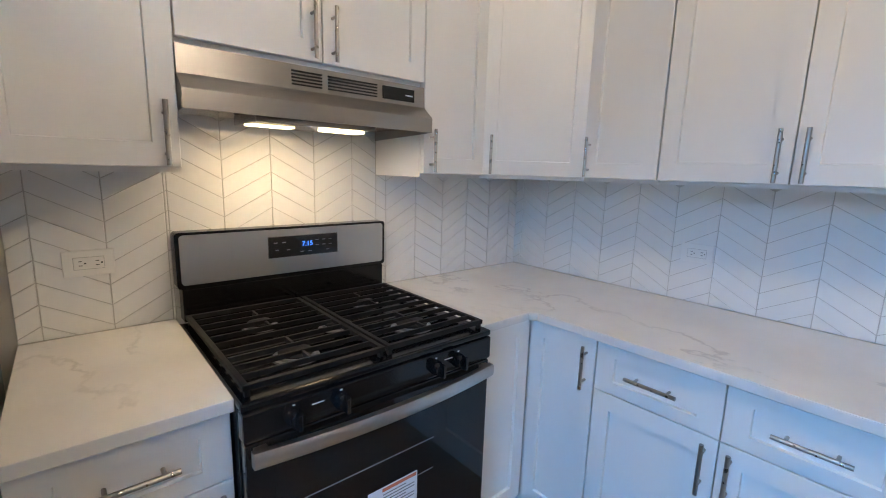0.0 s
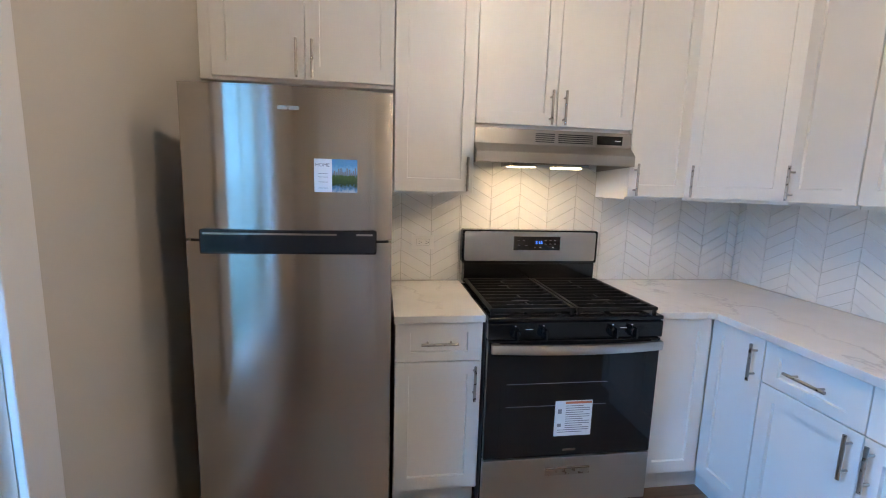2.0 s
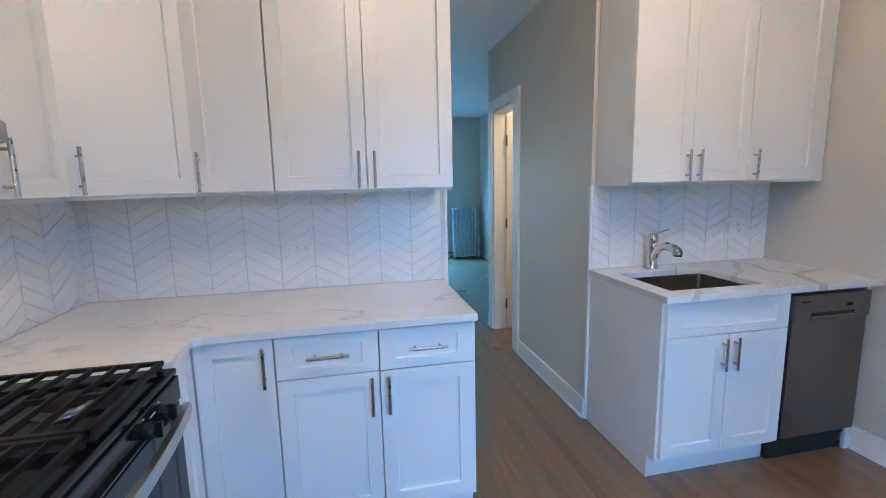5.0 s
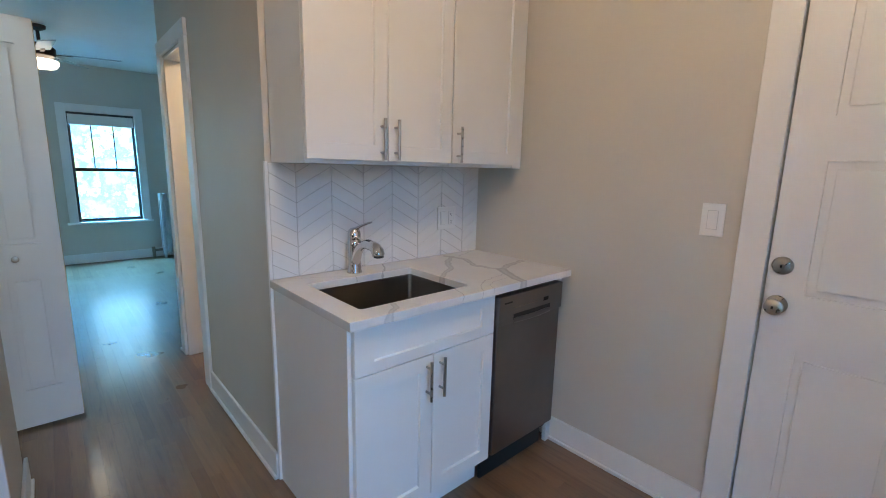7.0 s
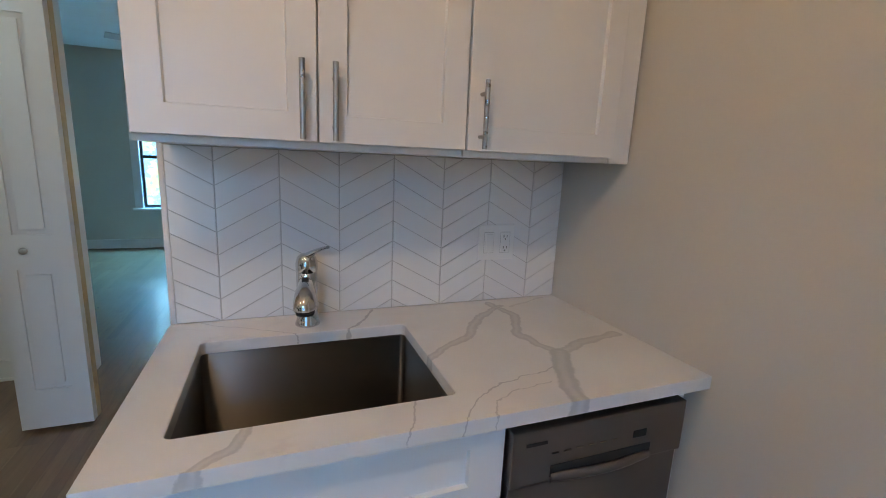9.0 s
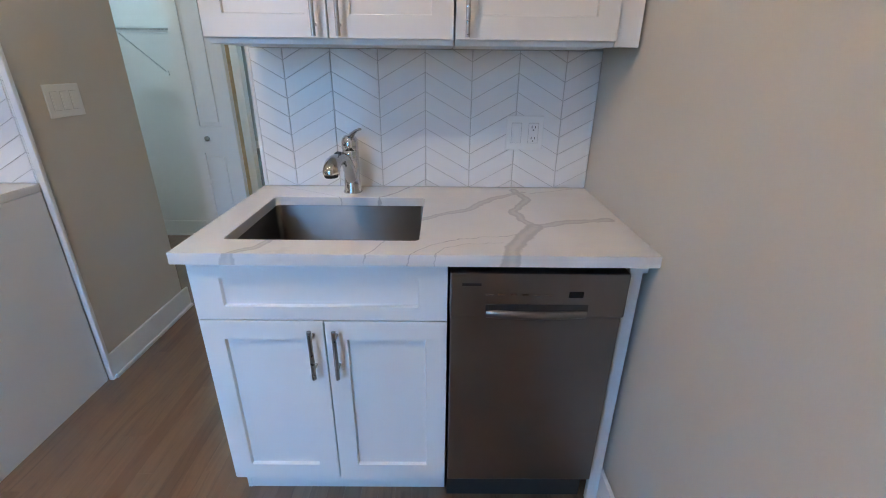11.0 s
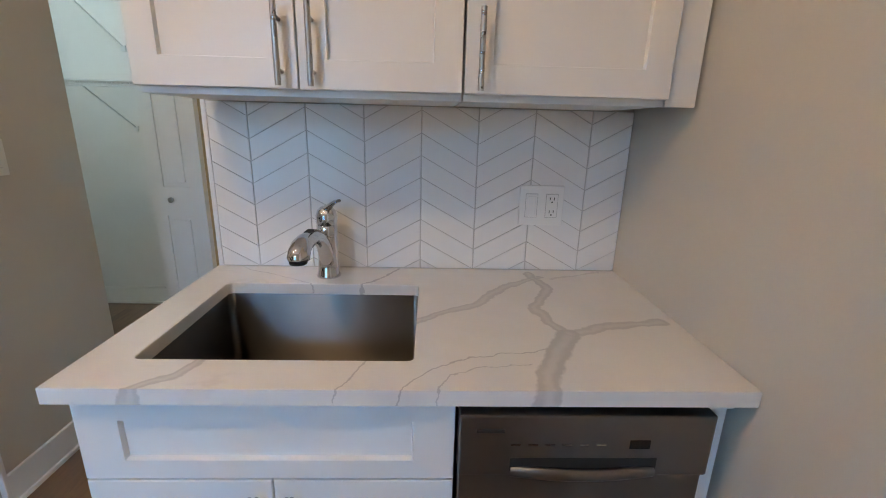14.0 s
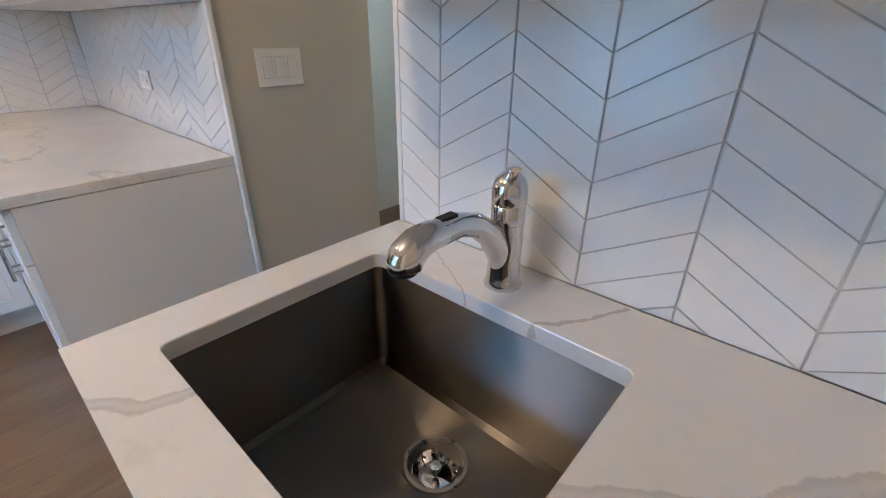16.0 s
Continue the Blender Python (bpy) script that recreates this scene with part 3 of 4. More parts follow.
upper_cabinet("e", -0.599, 0.300, "narrow white shaker wall cabinet beside the corner", -1)
upper_cabinet("e", -0.902, 0.748, "white shaker wall cabinet with two doors at the wall's end", doors=2)
upper_cabinet("e", -2.535, 0.666, "white shaker wall cabinet with two doors over the sink", doors=2)
upper_cabinet("e", -3.203, 0.432, "white shaker wall cabinet over the dishwasher", -1, filler=0.066)

# ---- worktops ----
top = prism(bmesh.new(), [(RX1 + 0.001, -0.012), (-0.012, -0.012), (-0.012, -1.664), (-0.65, -1.664), (-0.65, -0.672), (-0.672, -0.65), (RX1 + 0.001, -0.65)], 0.884, 0.914)
bmesh.ops.bevel(top, geom=[e for e in top.edges], offset=0.0025, segments=2, affect="EDGES")
tagged(part("worktop", top, M_QUARTZ), "white quartz worktop with grey veins, turning the corner", "worktop")
top = B(-2.045, RX0 - 0.001, -0.65, -0.012, 0.884, 0.914, r=0.0025)
tagged(part("worktop", top, M_QUARTZ), "short white quartz worktop beside the range", "worktop")

SX0, SX1, SY0, SY1 = -0.556, -0.158, -3.112, -2.600


def rounded(x0, x1, y0, y1, r, n=5):
    out = []
    for cx, cy, a0 in ((x1 - r, y1 - r, 0), (x0 + r, y1 - r, 90), (x0 + r, y0 + r, 180), (x1 - r, y0 + r, 270)):
        out += [(cx + r * math.cos(radians(a0 + 90 * i / n)), cy + r * math.sin(radians(a0 + 90 * i / n))) for i in range(n + 1)]
    return out


def worktop_with_hole(x0, x1, y0, y1, hole, z0, z1):
    """A slab with a rounded cut-out, as a ring of quads round the hole."""
    bm = bmesh.new()
    hx, hy = (SX0 + SX1) / 2, (SY0 + SY1) / 2
    outer = []
    for x, y in hole:
        dx, dy = x - hx, y - hy
        k = min((x1 - hx) / dx if dx > 0 else (x0 - hx) / dx if dx < 0 else 9e9, (y1 - hy) / dy if dy > 0 else (y0 - hy) / dy if dy < 0 else 9e9)
        outer.append((hx + dx * k, hy + dy * k))
    for cx, cy in ((x0, y0), (x0, y1), (x1, y0), (x1, y1)):
        i = min(range(len(outer)), key=lambda i: (outer[i][0] - cx) ** 2 + (outer[i][1] - cy) ** 2)
        outer[i] = (cx, cy)
    n = len(hole)
    rings = [[bm.verts.new((x, y, z)) for x, y in loop] for loop, z in ((hole, z0), (hole, z1 - 0.002), ([(hx + (x - hx) * 1.006, hy + (y - hy) * 1.006) for x, y in hole], z1), (outer, z1), (outer, z0))]
    for p, q in zip(rings, rings[1:] + rings[:1]):
        for i in range(n):
            bm.faces.new((p[i], p[(i + 1) % n], q[(i + 1) % n], q[i]))
    return bm


tagged(part("worktop", worktop_with_hole(-0.65, -0.012, YS + 0.002, -2.508, rounded(SX0, SX1, SY0, SY1, 0.014), 0.884, 0.914), M_QUARTZ_BOLD), "white quartz worktop with bold grey veins round a sink", "worktop")

# ---- sink and faucet ----
sink = thing("sink", "square undermount stainless steel sink, empty", "sink", pose(-0.34, -2.858, 0.63))
bm = bmesh.new()
o = Vector((-0.34, -2.858, 0.63))
inner = [bm.verts.new(Vector((x, y, z)) - o) for z in (0.883,) for x, y in rounded(SX0 - 0.004, SX1 + 0.004, SY0 - 0.004, SY1 + 0.004, 0.016)]
low = [bm.verts.new(Vector((x, y, 0.652)) - o) for x, y in rounded(SX0 - 0.002, SX1 + 0.002, SY0 - 0.002, SY1 + 0.002, 0.016)]
floor_ring = [bm.verts.new(Vector((x, y, 0.640)) - o) for x, y in rounded(SX0 + 0.008, SX1 - 0.008, SY0 + 0.008, SY1 - 0.008, 0.012)]
DX, DY = -0.275, -2.866
dn = len(inner)
hole = []
for v in floor_ring:
    a = math.atan2(v.co.y + o.y - DY, v.co.x + o.x - DX)
    hole.append(bm.verts.new(Vector((DX + 0.055 * math.cos(a), DY + 0.055 * math.sin(a), 0.636)) - o))
for p, q in zip((inner, low, floor_ring), (low, floor_ring, hole)):
    for i in range(dn):
        bm.faces.new((p[i], p[(i + 1) % dn], q[(i + 1) % dn], q[i]))
flange = [bm.verts.new(v.co + Vector((math.copysign(0.02, v.co.x), math.copysign(0.02, v.co.y), 0))) for v in inner]
for i in range(dn):
    bm.faces.new((inner[i], inner[(i + 1) % dn], flange[(i + 1) % dn], flange[i]))
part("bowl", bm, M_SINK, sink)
dm = Matrix.Translation(Vector((DX, DY, 0.636)) - o)
part("drain_ring", lathe(bmesh.new(), [(0.043, -0.045), (0.043, -0.004), (0.047, 0.0), (0.050, 0.0035), (0.056, 0.0035), (0.058, 0.001), (0.058, -0.002), (0.05, -0.045)], m=dm), M_NICKEL, sink, "satin steel drain ring", True)
basket = lathe(bmesh.new(), [(0.001, -0.036), (0.031, -0.034), (0.037, -0.023), (0.0415, -0.012), (0.040, -0.012), (0.036, -0.021), (0.030, -0.030), (0.006, -0.031), (0.004, -0.030), (0.004, -0.010), (0.010, -0.008), (0.010, -0.004), (0.001, -0.003)], m=dm)
bas = part("strainer", basket, M_CHROME, sink, "chrome basket strainer", True)
dots = bmesh.new()
for i in range(14):
    a = 2 * math.pi * i / 14
    p = Vector((DX + 0.034 * math.cos(a), DY + 0.034 * math.sin(a), 0.636 - 0.0215)) - o
    rod(dots, p, p + Vector((0, 0, 0.003)), 0.0022, n=8)
part("hole", dots, M_DARK, bas)

faucet = thing("faucet", "chrome pull-out kitchen faucet with one lever", "faucet", pose(-0.090, -2.854, 0.914))
part("body", lathe(bmesh.new(), [(0.0330, 0.0), (0.0336, 0.004), (0.0295, 0.012), (0.0277, 0.05), (0.0277, 0.118), (0.0269, 0.1185), (0.0269, 0.1215), (0.0281, 0.122), (0.0281, 0.148), (0.0265, 0.150)]), M_CHROME, faucet, smooth=True)
part("valve_cap", lathe(bmesh.new(), [(0.0274, 0.1505), (0.0289, 0.154), (0.0289, 0.175), (0.0248, 0.190), (0.0153, 0.199), (0.0047, 0.201)]), M_CHROME, faucet, smooth=True)
lev = sweep(bmesh.new(), [((0, 0, 0.185), 0.012, 0.012), ((-0.012, -0.006, 0.198), 0.012, 0.009), ((-0.032, -0.022, 0.212), 0.010, 0.006), ((-0.055, -0.040, 0.224), 0.011, 0.005), ((-0.066, -0.049, 0.228), 0.007, 0.004)])
part("lever", lev, M_CHROME, faucet, smooth=True)
sp = sweep(bmesh.new(), [((0.006, 0, 0.030), 0.020, 0.026), ((-0.016, 0.0015, 0.072), 0.021, 0.026), ((-0.042, 0.004, 0.108), 0.019, 0.022), ((-0.078, 0.007, 0.134), 0.0180, 0.0198), ((-0.115, 0.010, 0.144), 0.0182, 0.0196), ((-0.146, 0.0125, 0.143), 0.0195, 0.0205)])
part("spout", sp, M_CHROME, faucet, smooth=True)
hd = sweep(bmesh.new(), [((-0.147, 0.0125, 0.143), 0.0200, 0.0208), ((-0.172, 0.0145, 0.144), 0.0220, 0.0225), ((-0.195, 0.0165, 0.139), 0.0243, 0.0243), ((-0.210, 0.0175, 0.129), 0.0258, 0.0256), ((-0.217, 0.018, 0.117), 0.0262, 0.0260), ((-0.2185, 0.018, 0.111), 0.0222, 0.0222)])
head = part("spray_head", hd, M_CHROME, faucet, "chrome pull-out spray head", smooth=True)
part("nozzle", lathe(bmesh.new(), [(0.0195, 0.1055), (0.0205, 0.1075), (0.0210, 0.1115)], m=Matrix.Translation((-0.2185, 0.018, 0))), M_DARK, head, "dark spray nozzle", True)
btn = B(-0.016, 0.016, -0.008, 0.008, -0.004, 0.003, r=0.002)
bt = part("button", btn, M_DARK, head, "black rubber spray button")
bt.matrix_local = pose(-0.138, 0.012, 0.1625, 0, -3, -4)

# ---- range ----
rg = thing("gas_range", "black and stainless steel gas range with five-bar grates", "range", pose(-1.294, 0, 0))
W2 = 0.378
body = B(-W2, W2, -0.655, -0.014, 0.045, 0.895, r=0.003)
part("body", body, M_BLACK, rg)
part("cooktop", B(-W2 - 0.002, W2 + 0.002, -0.690, -0.075, 0.896, 0.915, r=0.006), M_BLACK, rg, "glossy black enamel cooktop")
bg = prism(bmesh.new(), rounded(-W2, W2, 1.022, 1.200, 0.012), 0.016, 0.070)
for v in bg.verts:
    v.co = (v.co.x, -v.co.z, v.co.y)
part("backguard", bg, M_BLACK, rg)
part("backguard_riser", B(-W2 + 0.012, W2 - 0.012, -0.074, -0.016, 0.915, 1.021, r=0.003), M_BLACK, rg)
fp = prism(bmesh.new(), rounded(-W2 + 0.012, W2 - 0.012, 1.034, 1.192, 0.012), 0.0705, 0.0735)
for v in fp.verts:
    v.co = (v.co.x, -v.co.z, v.co.y)
part("backguard_panel", fp, M_STEEL_H, rg, "brushed stainless steel panel")
disp = part("control_display", B(-0.098, 0.160, -0.0775, -0.0736, 1.094, 1.166, r=0.001), M_GLASSBLACK, rg, "black glass control display with a blue clock")
part("display_rim", B(-0.100, 0.162, -0.0752, -0.0735, 1.092, 1.168), M_STEEL, disp)
for x, z in ((-0.075, 1.146), (-0.045, 1.146), (-0.07, 1.12), (-0.03, 1.118), (0.078, 1.147), (0.105, 1.147), (0.130, 1.147), (0.078, 1.128), (0.105, 1.128), (0.130, 1.128), (0.02, 1.108), (0.05, 1.108), (0.12, 1.108)):
    part("key_mark", B(x - 0.006, x + 0.006, -0.0785, -0.0777, z - 0.0012, z + 0.0012), M_INK, disp)


def digits(text, x, z, y, size, parent, mat, name, m=None):
    cu = bpy.data.curves.new(name, "FONT")
    cu.body, cu.size, cu.extrude = text, size, 0.0004
    ob = new("text_tmp", cu)
    me = bpy.data.meshes.new_from_object(ob.evaluated_get(bpy.context.evaluated_depsgraph_get()))
    bpy.data.objects.remove(ob)
    me.materials.append(mat)
    out = new(name, me)
    out.parent = parent
    out.matrix_local = m if m is not None else pose(x, y, z, 90, 0, 0)
    return out


digits("7:15", 0.020, 1.128, -0.0782, 0.024, disp, M_DISPLAY, "clock_digits")
part("control_panel", B(-W2, W2, -0.694, -0.656, 0.822, 0.894, r=0.006), M_BLACK, rg)
for kx in (-0.268, -0.150, 0.150, 0.236):
    k = part("knob", lathe(bmesh.new(), [(0.021, 0.0), (0.021, 0.006), (0.019, 0.010), (0.0185, 0.022), (0.016, 0.025), (0.004, 0.0255)], m=pose(kx, -0.694, 0.852, 90, 0, 0)), M_BLACK, rg, "black control knob", True)
    part("grip", B(kx - 0.005, kx + 0.005, -0.734, -0.712, 0.833, 0.872, r=0.002), M_BLACK, k)
    part("dial_mark", B(kx - 0.003, kx + 0.003, -0.695, -0.6935, 0.879, 0.882), M_PAPER, k)
for x0 in (-0.225, 0.183):
    part("panel_line", B(x0, x0 + 0.03, -0.6952, -0.6935, 0.866, 0.868), M_PAPER, rg)
door = part("oven_door", B(-W2 + 0.003, W2 - 0.003, -0.690, -0.657, 0.297, 0.818, r=0.006), M_GLASSBLACK, rg, "black glass oven door")
part("window_frame", B(-0.315, 0.315, -0.6915, -0.6895, 0.345, 0.752, r=0.0005), M_GLASSBLACK, door)
for z in (0.53, 0.63):
    part("rack_line", B(-0.29, 0.15, -0.6922, -0.6912, z, z + 0.0025), M_INK, door)
hs = []
for i in range(13):
    u = -1 + 2 * i / 12
    hs.append(((u * (W2 - 0.012), -0.712 - 0.028 * (1 - u * u), 0.793), 0.010, 0.021))
hbm = bmesh.new()
rings = []
for (p, a, b) in hs:
    rings.append([hbm.verts.new((p[0], p[1] + dy, p[2] + dz)) for dy, dz in ((-0.008, -0.018), (-0.011, -0.010), (-0.011, 0.012), (-0.007, 0.019), (0.010, 0.019), (0.010, -0.018))])
for p, q in zip(rings, rings[1:]):
    for i in range(6):
        hbm.faces.new((p[i], p[(i + 1) % 6], q[(i + 1) % 6], q[i]))
hbm.faces.new(rings[0]), hbm.faces.new(rings[-1])
for s in (-1, 1):
    box(hbm, s * 0.345 - 0.014, s * 0.345 + 0.014, -0.706, -0.688, 0.777, 0.810)
part("handle", hbm, M_STEEL_H, door, "bowed stainless steel oven handle", smooth=True)
st = part("warning_label", B(-0.075, 0.090, -0.6935, -0.6926, 0.392, 0.551), M_PAPER, door, "white warning label with an orange heading")
part("label_heading", B(-0.030, 0.086, -0.6942, -0.6936, 0.537, 0.547), M_RED, st)
lines = bmesh.new()
for i in range(13):
    z = 0.526 - i * 0.0098
    box(lines, -0.028 if i < 11 else -0.06, 0.080 - 0.03 * ((i * 7) % 3 == 0), -0.6941, -0.6936, z, z + 0.003)
box(lines, -0.062, -0.045, -0.6941, -0.6936, 0.494, 0.514)
box(lines, -0.062, -0.045, -0.6941, -0.6936, 0.434, 0.449)
part("label_text", lines, M_INK, st)
part("maker_badge", B(-0.030, 0.030, -0.6925, -0.6905, 0.322, 0.332, r=0.0005), M_STEEL, door)
dr = part("storage_drawer", B(-W2 + 0.003, W2 - 0.003, -0.690, -0.657, 0.070, 0.291, r=0.005), M_STEEL_H, rg, "brushed stainless steel storage drawer")
part("drawer_grip", B(-0.10, 0.10, -0.6925, -0.6895, 0.208, 0.246, r=0.001), M_NICKEL, dr)
part("grip_lip", B(-0.10, 0.10, -0.697, -0.6895, 0.238, 0.247, r=0.002), M_STEEL, dr)
for x in (-0.34, 0.34):
    for y in (-0.62, -0.08):
        part("foot", R((x, y, 0), (x, y, 0.05), 0.016), M_BLACK, rg)
for gx0, gx1 in ((-0.366, -0.004), (0.004, 0.366)):
    g = bmesh.new()
    y0, y1, z = -0.665, -0.095, 0.944
    for x in (gx0, gx1 - 0.014):
        box(g, x, x + 0.014, y0, y1, z - 0.012, z, r=0.002)
    n = 11
    for i in range(n):
        y = y0 + (y1 - y0 - 0.010) * i / (n - 1)
        wdt = 0.008 if 0 < i < n - 1 else 0.014
        box(g, gx0, gx1, y, y + wdt, z - 0.014, z, r=0.002)
    cx = (gx0 + gx1) / 2
    for yc in (-0.52, -0.24):
        for a, b in ((-0.085, -0.035), (0.035, 0.085)):
            box(g, cx - 0.004, cx + 0.004, yc + a, yc + b, z - 0.015, z - 0.001, r=0.0015)
    for x in (gx0 + 0.004, gx1 - 0.016):
        for y in (y0 + 0.004, y1 - 0.016):
            box(g, x, x + 0.012, y, y + 0.012, 0.914, z - 0.01)
    part("grate", g, M_IRON, rg, "black cast iron grate")
for bx, by, br in ((-0.19, -0.52, 0.05), (-0.19, -0.24, 0.042), (0.19, -0.52, 0.055), (0.19, -0.24, 0.038), (0.0, -0.38, 0.045)):
    bu = part("burner", lathe(bmesh.new(), [(br + 0.012, 0.915), (br + 0.010, 0.919), (br, 0.920), (br - 0.004, 0.926), (0.006, 0.926)], m=Matrix.Translation((bx, by, 0))), M_DARKSTEEL, rg, "aluminium burner base", True)
    part("burner_cap", lathe(bmesh.new(), [(br - 0.006, 0.9262), (br - 0.004, 0.930), (br - 0.010, 0.934), (0.004, 0.935)], m=Matrix.Translation((bx, by, 0))), M_IRON, bu, smooth=True)

# ---- hood ----
hood = thing("range_hood", "stainless steel under-cabinet range hood, lamps on", "range hood", pose(-1.303, 0, 1.535))
def slope(pts, x0, x1):
    bm = bmesh.new()
    a = [bm.verts.new((x0, y, z)) for y, z in pts]
    b = [bm.verts.new((x1, y, z)) for y, z in pts]
    bm.faces.new(a), bm.faces.new(b[::-1])
    for i in range(len(pts)):
        bm.faces.new((a[i], a[(i + 1) % len(pts)], b[(i + 1) % len(pts)], b[i]))
    return bm
HW = 0.378
canopy = slope([(-0.012, 0.158), (-0.33, 0.158), (-0.335, 0.090), (-0.345, 0.080), (-0.377, 0.054), (-0.380, 0.050), (-0.380, 0.004), (-0.376, 0.004), (-0.374, 0.030), (-0.33, 0.032), (-0.012, 0.03)], -HW, HW)
part("canopy", canopy, M_HOOD, hood)
for s in (-1, 1):
    x = (HW - 0.002, HW + 0.001) if s > 0 else (-HW - 0.001, -HW + 0.002)
    part("side_skirt", slope([(-0.012, 0.03), (-0.374, 0.030), (-0.374, 0.004), (-0.03, -0.012), (-0.012, -0.012)], *x), M_HOOD, hood)
part("underside", B(-HW + 0.005, HW - 0.005, -0.37, -0.02, 0.022, 0.028), M_STEEL, hood)
part("lamp_tray", B(-0.20, 0.17, -0.345, -0.14, -0.008, 0.021, r=0.003), M_STEEL, hood)
for x, y, z in ((-0.12, -0.22, -0.0105), (0.075, -0.30, -0.016)):
    part("lamp_lens", B(x - 0.065, x + 0.065, y - 0.03, y + 0.03, z, z + 0.0078, r=0.002), M_HOODGLOW, hood, "glowing warm lamp lens")
for x0 in (-0.095, 0.015, 0.105):
    for i in range(5):
        part("vent_slot", B(x0, x0 + 0.09 - 0.012 * (x0 > 0.1), -0.3372, -0.331, 0.102 + i * 0.009, 0.106 + i * 0.009), M_DARK, hood)
sw = part("switch_panel", B(0.205, 0.330, -0.339, -0.331, 0.102, 0.142, r=0.001), M_BLACK, hood, "black switch panel")
part("switch_mark", B(0.292, 0.322, -0.3397, -0.3388, 0.119, 0.123), M_PAPER, sw)

# ---- fridge ----
fr = thing("refrigerator", "stainless steel top-freezer refrigerator with a magnet card", "refrigerator", pose(-2.374, -0.93, 0))
part("body", B(-0.299, 0.299, 0.07, 0.86, 0.03, 1.688, r=0.004), M_DARKSTEEL, fr, "dark grey cabinet")
def bowed(z0, z1, bulge=0.028, w=0.310):
    n = 20
    pts = [(-w, 0.062)] + [(-w + 2 * w * i / n, 0.020 - bulge * (1 - (-1 + 2 * i / n) ** 2)) for i in range(n + 1)] + [(w, 0.062)]
    return prism(bmesh.new(), pts, z0, z1)
part("freezer_door", bowed(1.252, 1.708), M_STEEL, fr, "brushed stainless freezer door", True)
part("fridge_door", bowed(0.06, 1.244), M_STEEL, fr, "brushed stainless fridge door", True)
part("gasket", B(-0.300, 0.300, 0.03, 0.069, 1.238, 1.258), M_DARK, fr)
hd_ = part("door_grip", B(-0.262, 0.262, -0.012, 0.02, 1.209, 1.284, r=0.006), M_NAVY, fr, "dark recessed grip band")
part("grip_trim", B(-0.25, 0.14, -0.0145, -0.0115, 1.269, 1.275), M_STEEL, hd_)
part("grip_badge", B(0.20, 0.25, -0.0145, -0.0115, 1.269, 1.275), M_STEEL, hd_)
part("maker_badge", B(-0.028, 0.034, -0.0105, -0.006, 1.640, 1.651, r=0.001), M_NICKEL, fr)
for s in (-1, 1):
    part("foot", R((s * 0.25, 0.1, 0), (s * 0.25, 0.1, 0.035), 0.02), M_DARK, fr)
card = thing("magnet_card", "postcard with a city park skyline, on the freezer door", "postcard", pose(-2.2355, -0.9352, 1.402, 0, 0, 4.6))
part("card", B(-0.064, 0.064, -0.0005, 0.0012, 0.0, 0.1), M_PAPER, card)
part("photograph", B(-0.012, 0.064, -0.0012, -0.0006, 0.0, 0.1), M_SKYLINE, card, "photograph of towers above green trees")
for i in range(11):
    tx, th = -0.006 + i * 0.0062, 0.004 + 0.015 * abs(math.sin(i * 2.3 + 0.6)) ** 2
    part("tower", B(tx, tx + 0.0042, -0.0016, -0.0011, 0.052, 0.056 + th), M_INK, card)
cl = bmesh.new()
for z in (0.012, 0.03, 0.045, 0.055):
    box(cl, -0.052, -0.024, -0.0011, -0.0006, z, z + 0.0012)
part("card_text", cl, M_INK, card)
digits("HOME", 0, 0, 0, 0.015, card, M_INK, "card_heading", pose(-0.061, -0.0007, 0.077, 90, 0, 0))

# ---- dishwasher ----
dw = thing("dishwasher", "slim dark stainless dishwasher under the worktop", "dishwasher", pose(0, -3.190, 0, 0, 0, -90))
part("tub", B(0.008, 0.448, -0.60, -0.02, 0.10, 0.868), M_DARK, dw)
part("door", B(0.006, 0.450, -0.640, -0.602, 0.148, 0.742, r=0.003), M_DARKSTEEL, dw, "brushed dark stainless door")
cp = part("control_panel", B(0.004, 0.452, -0.650, -0.602, 0.742, 0.866, r=0.004), M_DARKSTEEL, dw)
part("badge", B(0.034, 0.082, -0.6512, -0.6495, 0.832, 0.839), M_DARK, cp)
part("display", B(0.304, 0.340, -0.6512, -0.6495, 0.800, 0.817), M_GLASSBLACK, cp)
for i in range(6):
    part("key", B(0.095 + i * 0.03, 0.112 + i * 0.03, -0.6508, -0.6495, 0.806, 0.809), M_STEEL, cp)
hsd = []
for i in range(9):
    u = i / 8
    hsd.append(((0.098 + 0.255 * u, -0.648 - 0.016 * math.sin(math.pi * u), 0.751 + 0.004 * math.sin(math.pi * u)), 0.008, 0.011))
part("handle", sweep(bmesh.new(), hsd, 12), M_DARKSTEEL, dw, "curved pocket handle", True)
part("pocket", B(0.095, 0.356, -0.6512, -0.6495, 0.754, 0.780), M_DARK, dw)
part("toe_panel", B(0.006, 0.450, -0.575, -0.56, 0.0, 0.14), M_DARK, dw, "black toe panel")
tagged(part("filler_post", B(-0.60, -0.58, YS + 0.016, -3.658, 0.0, 0.86, r=0.002), M_CAB), "narrow white filler post beside the dishwasher", "filler panel")
tagged(part("wall_cleat", B(-0.60, -0.40, YS + 0.003, YS + 0.022, 0.845, 0.883, r=0.002), M_TRIM), "short white support strip under the worktop", "support")

# ---- switches and outlets ----
def plate(o, w, h):
    return part("plate", B(-w / 2, w / 2, -0.006, 0.0, -h / 2, h / 2, r=0.002), M_PLASTIC, o)


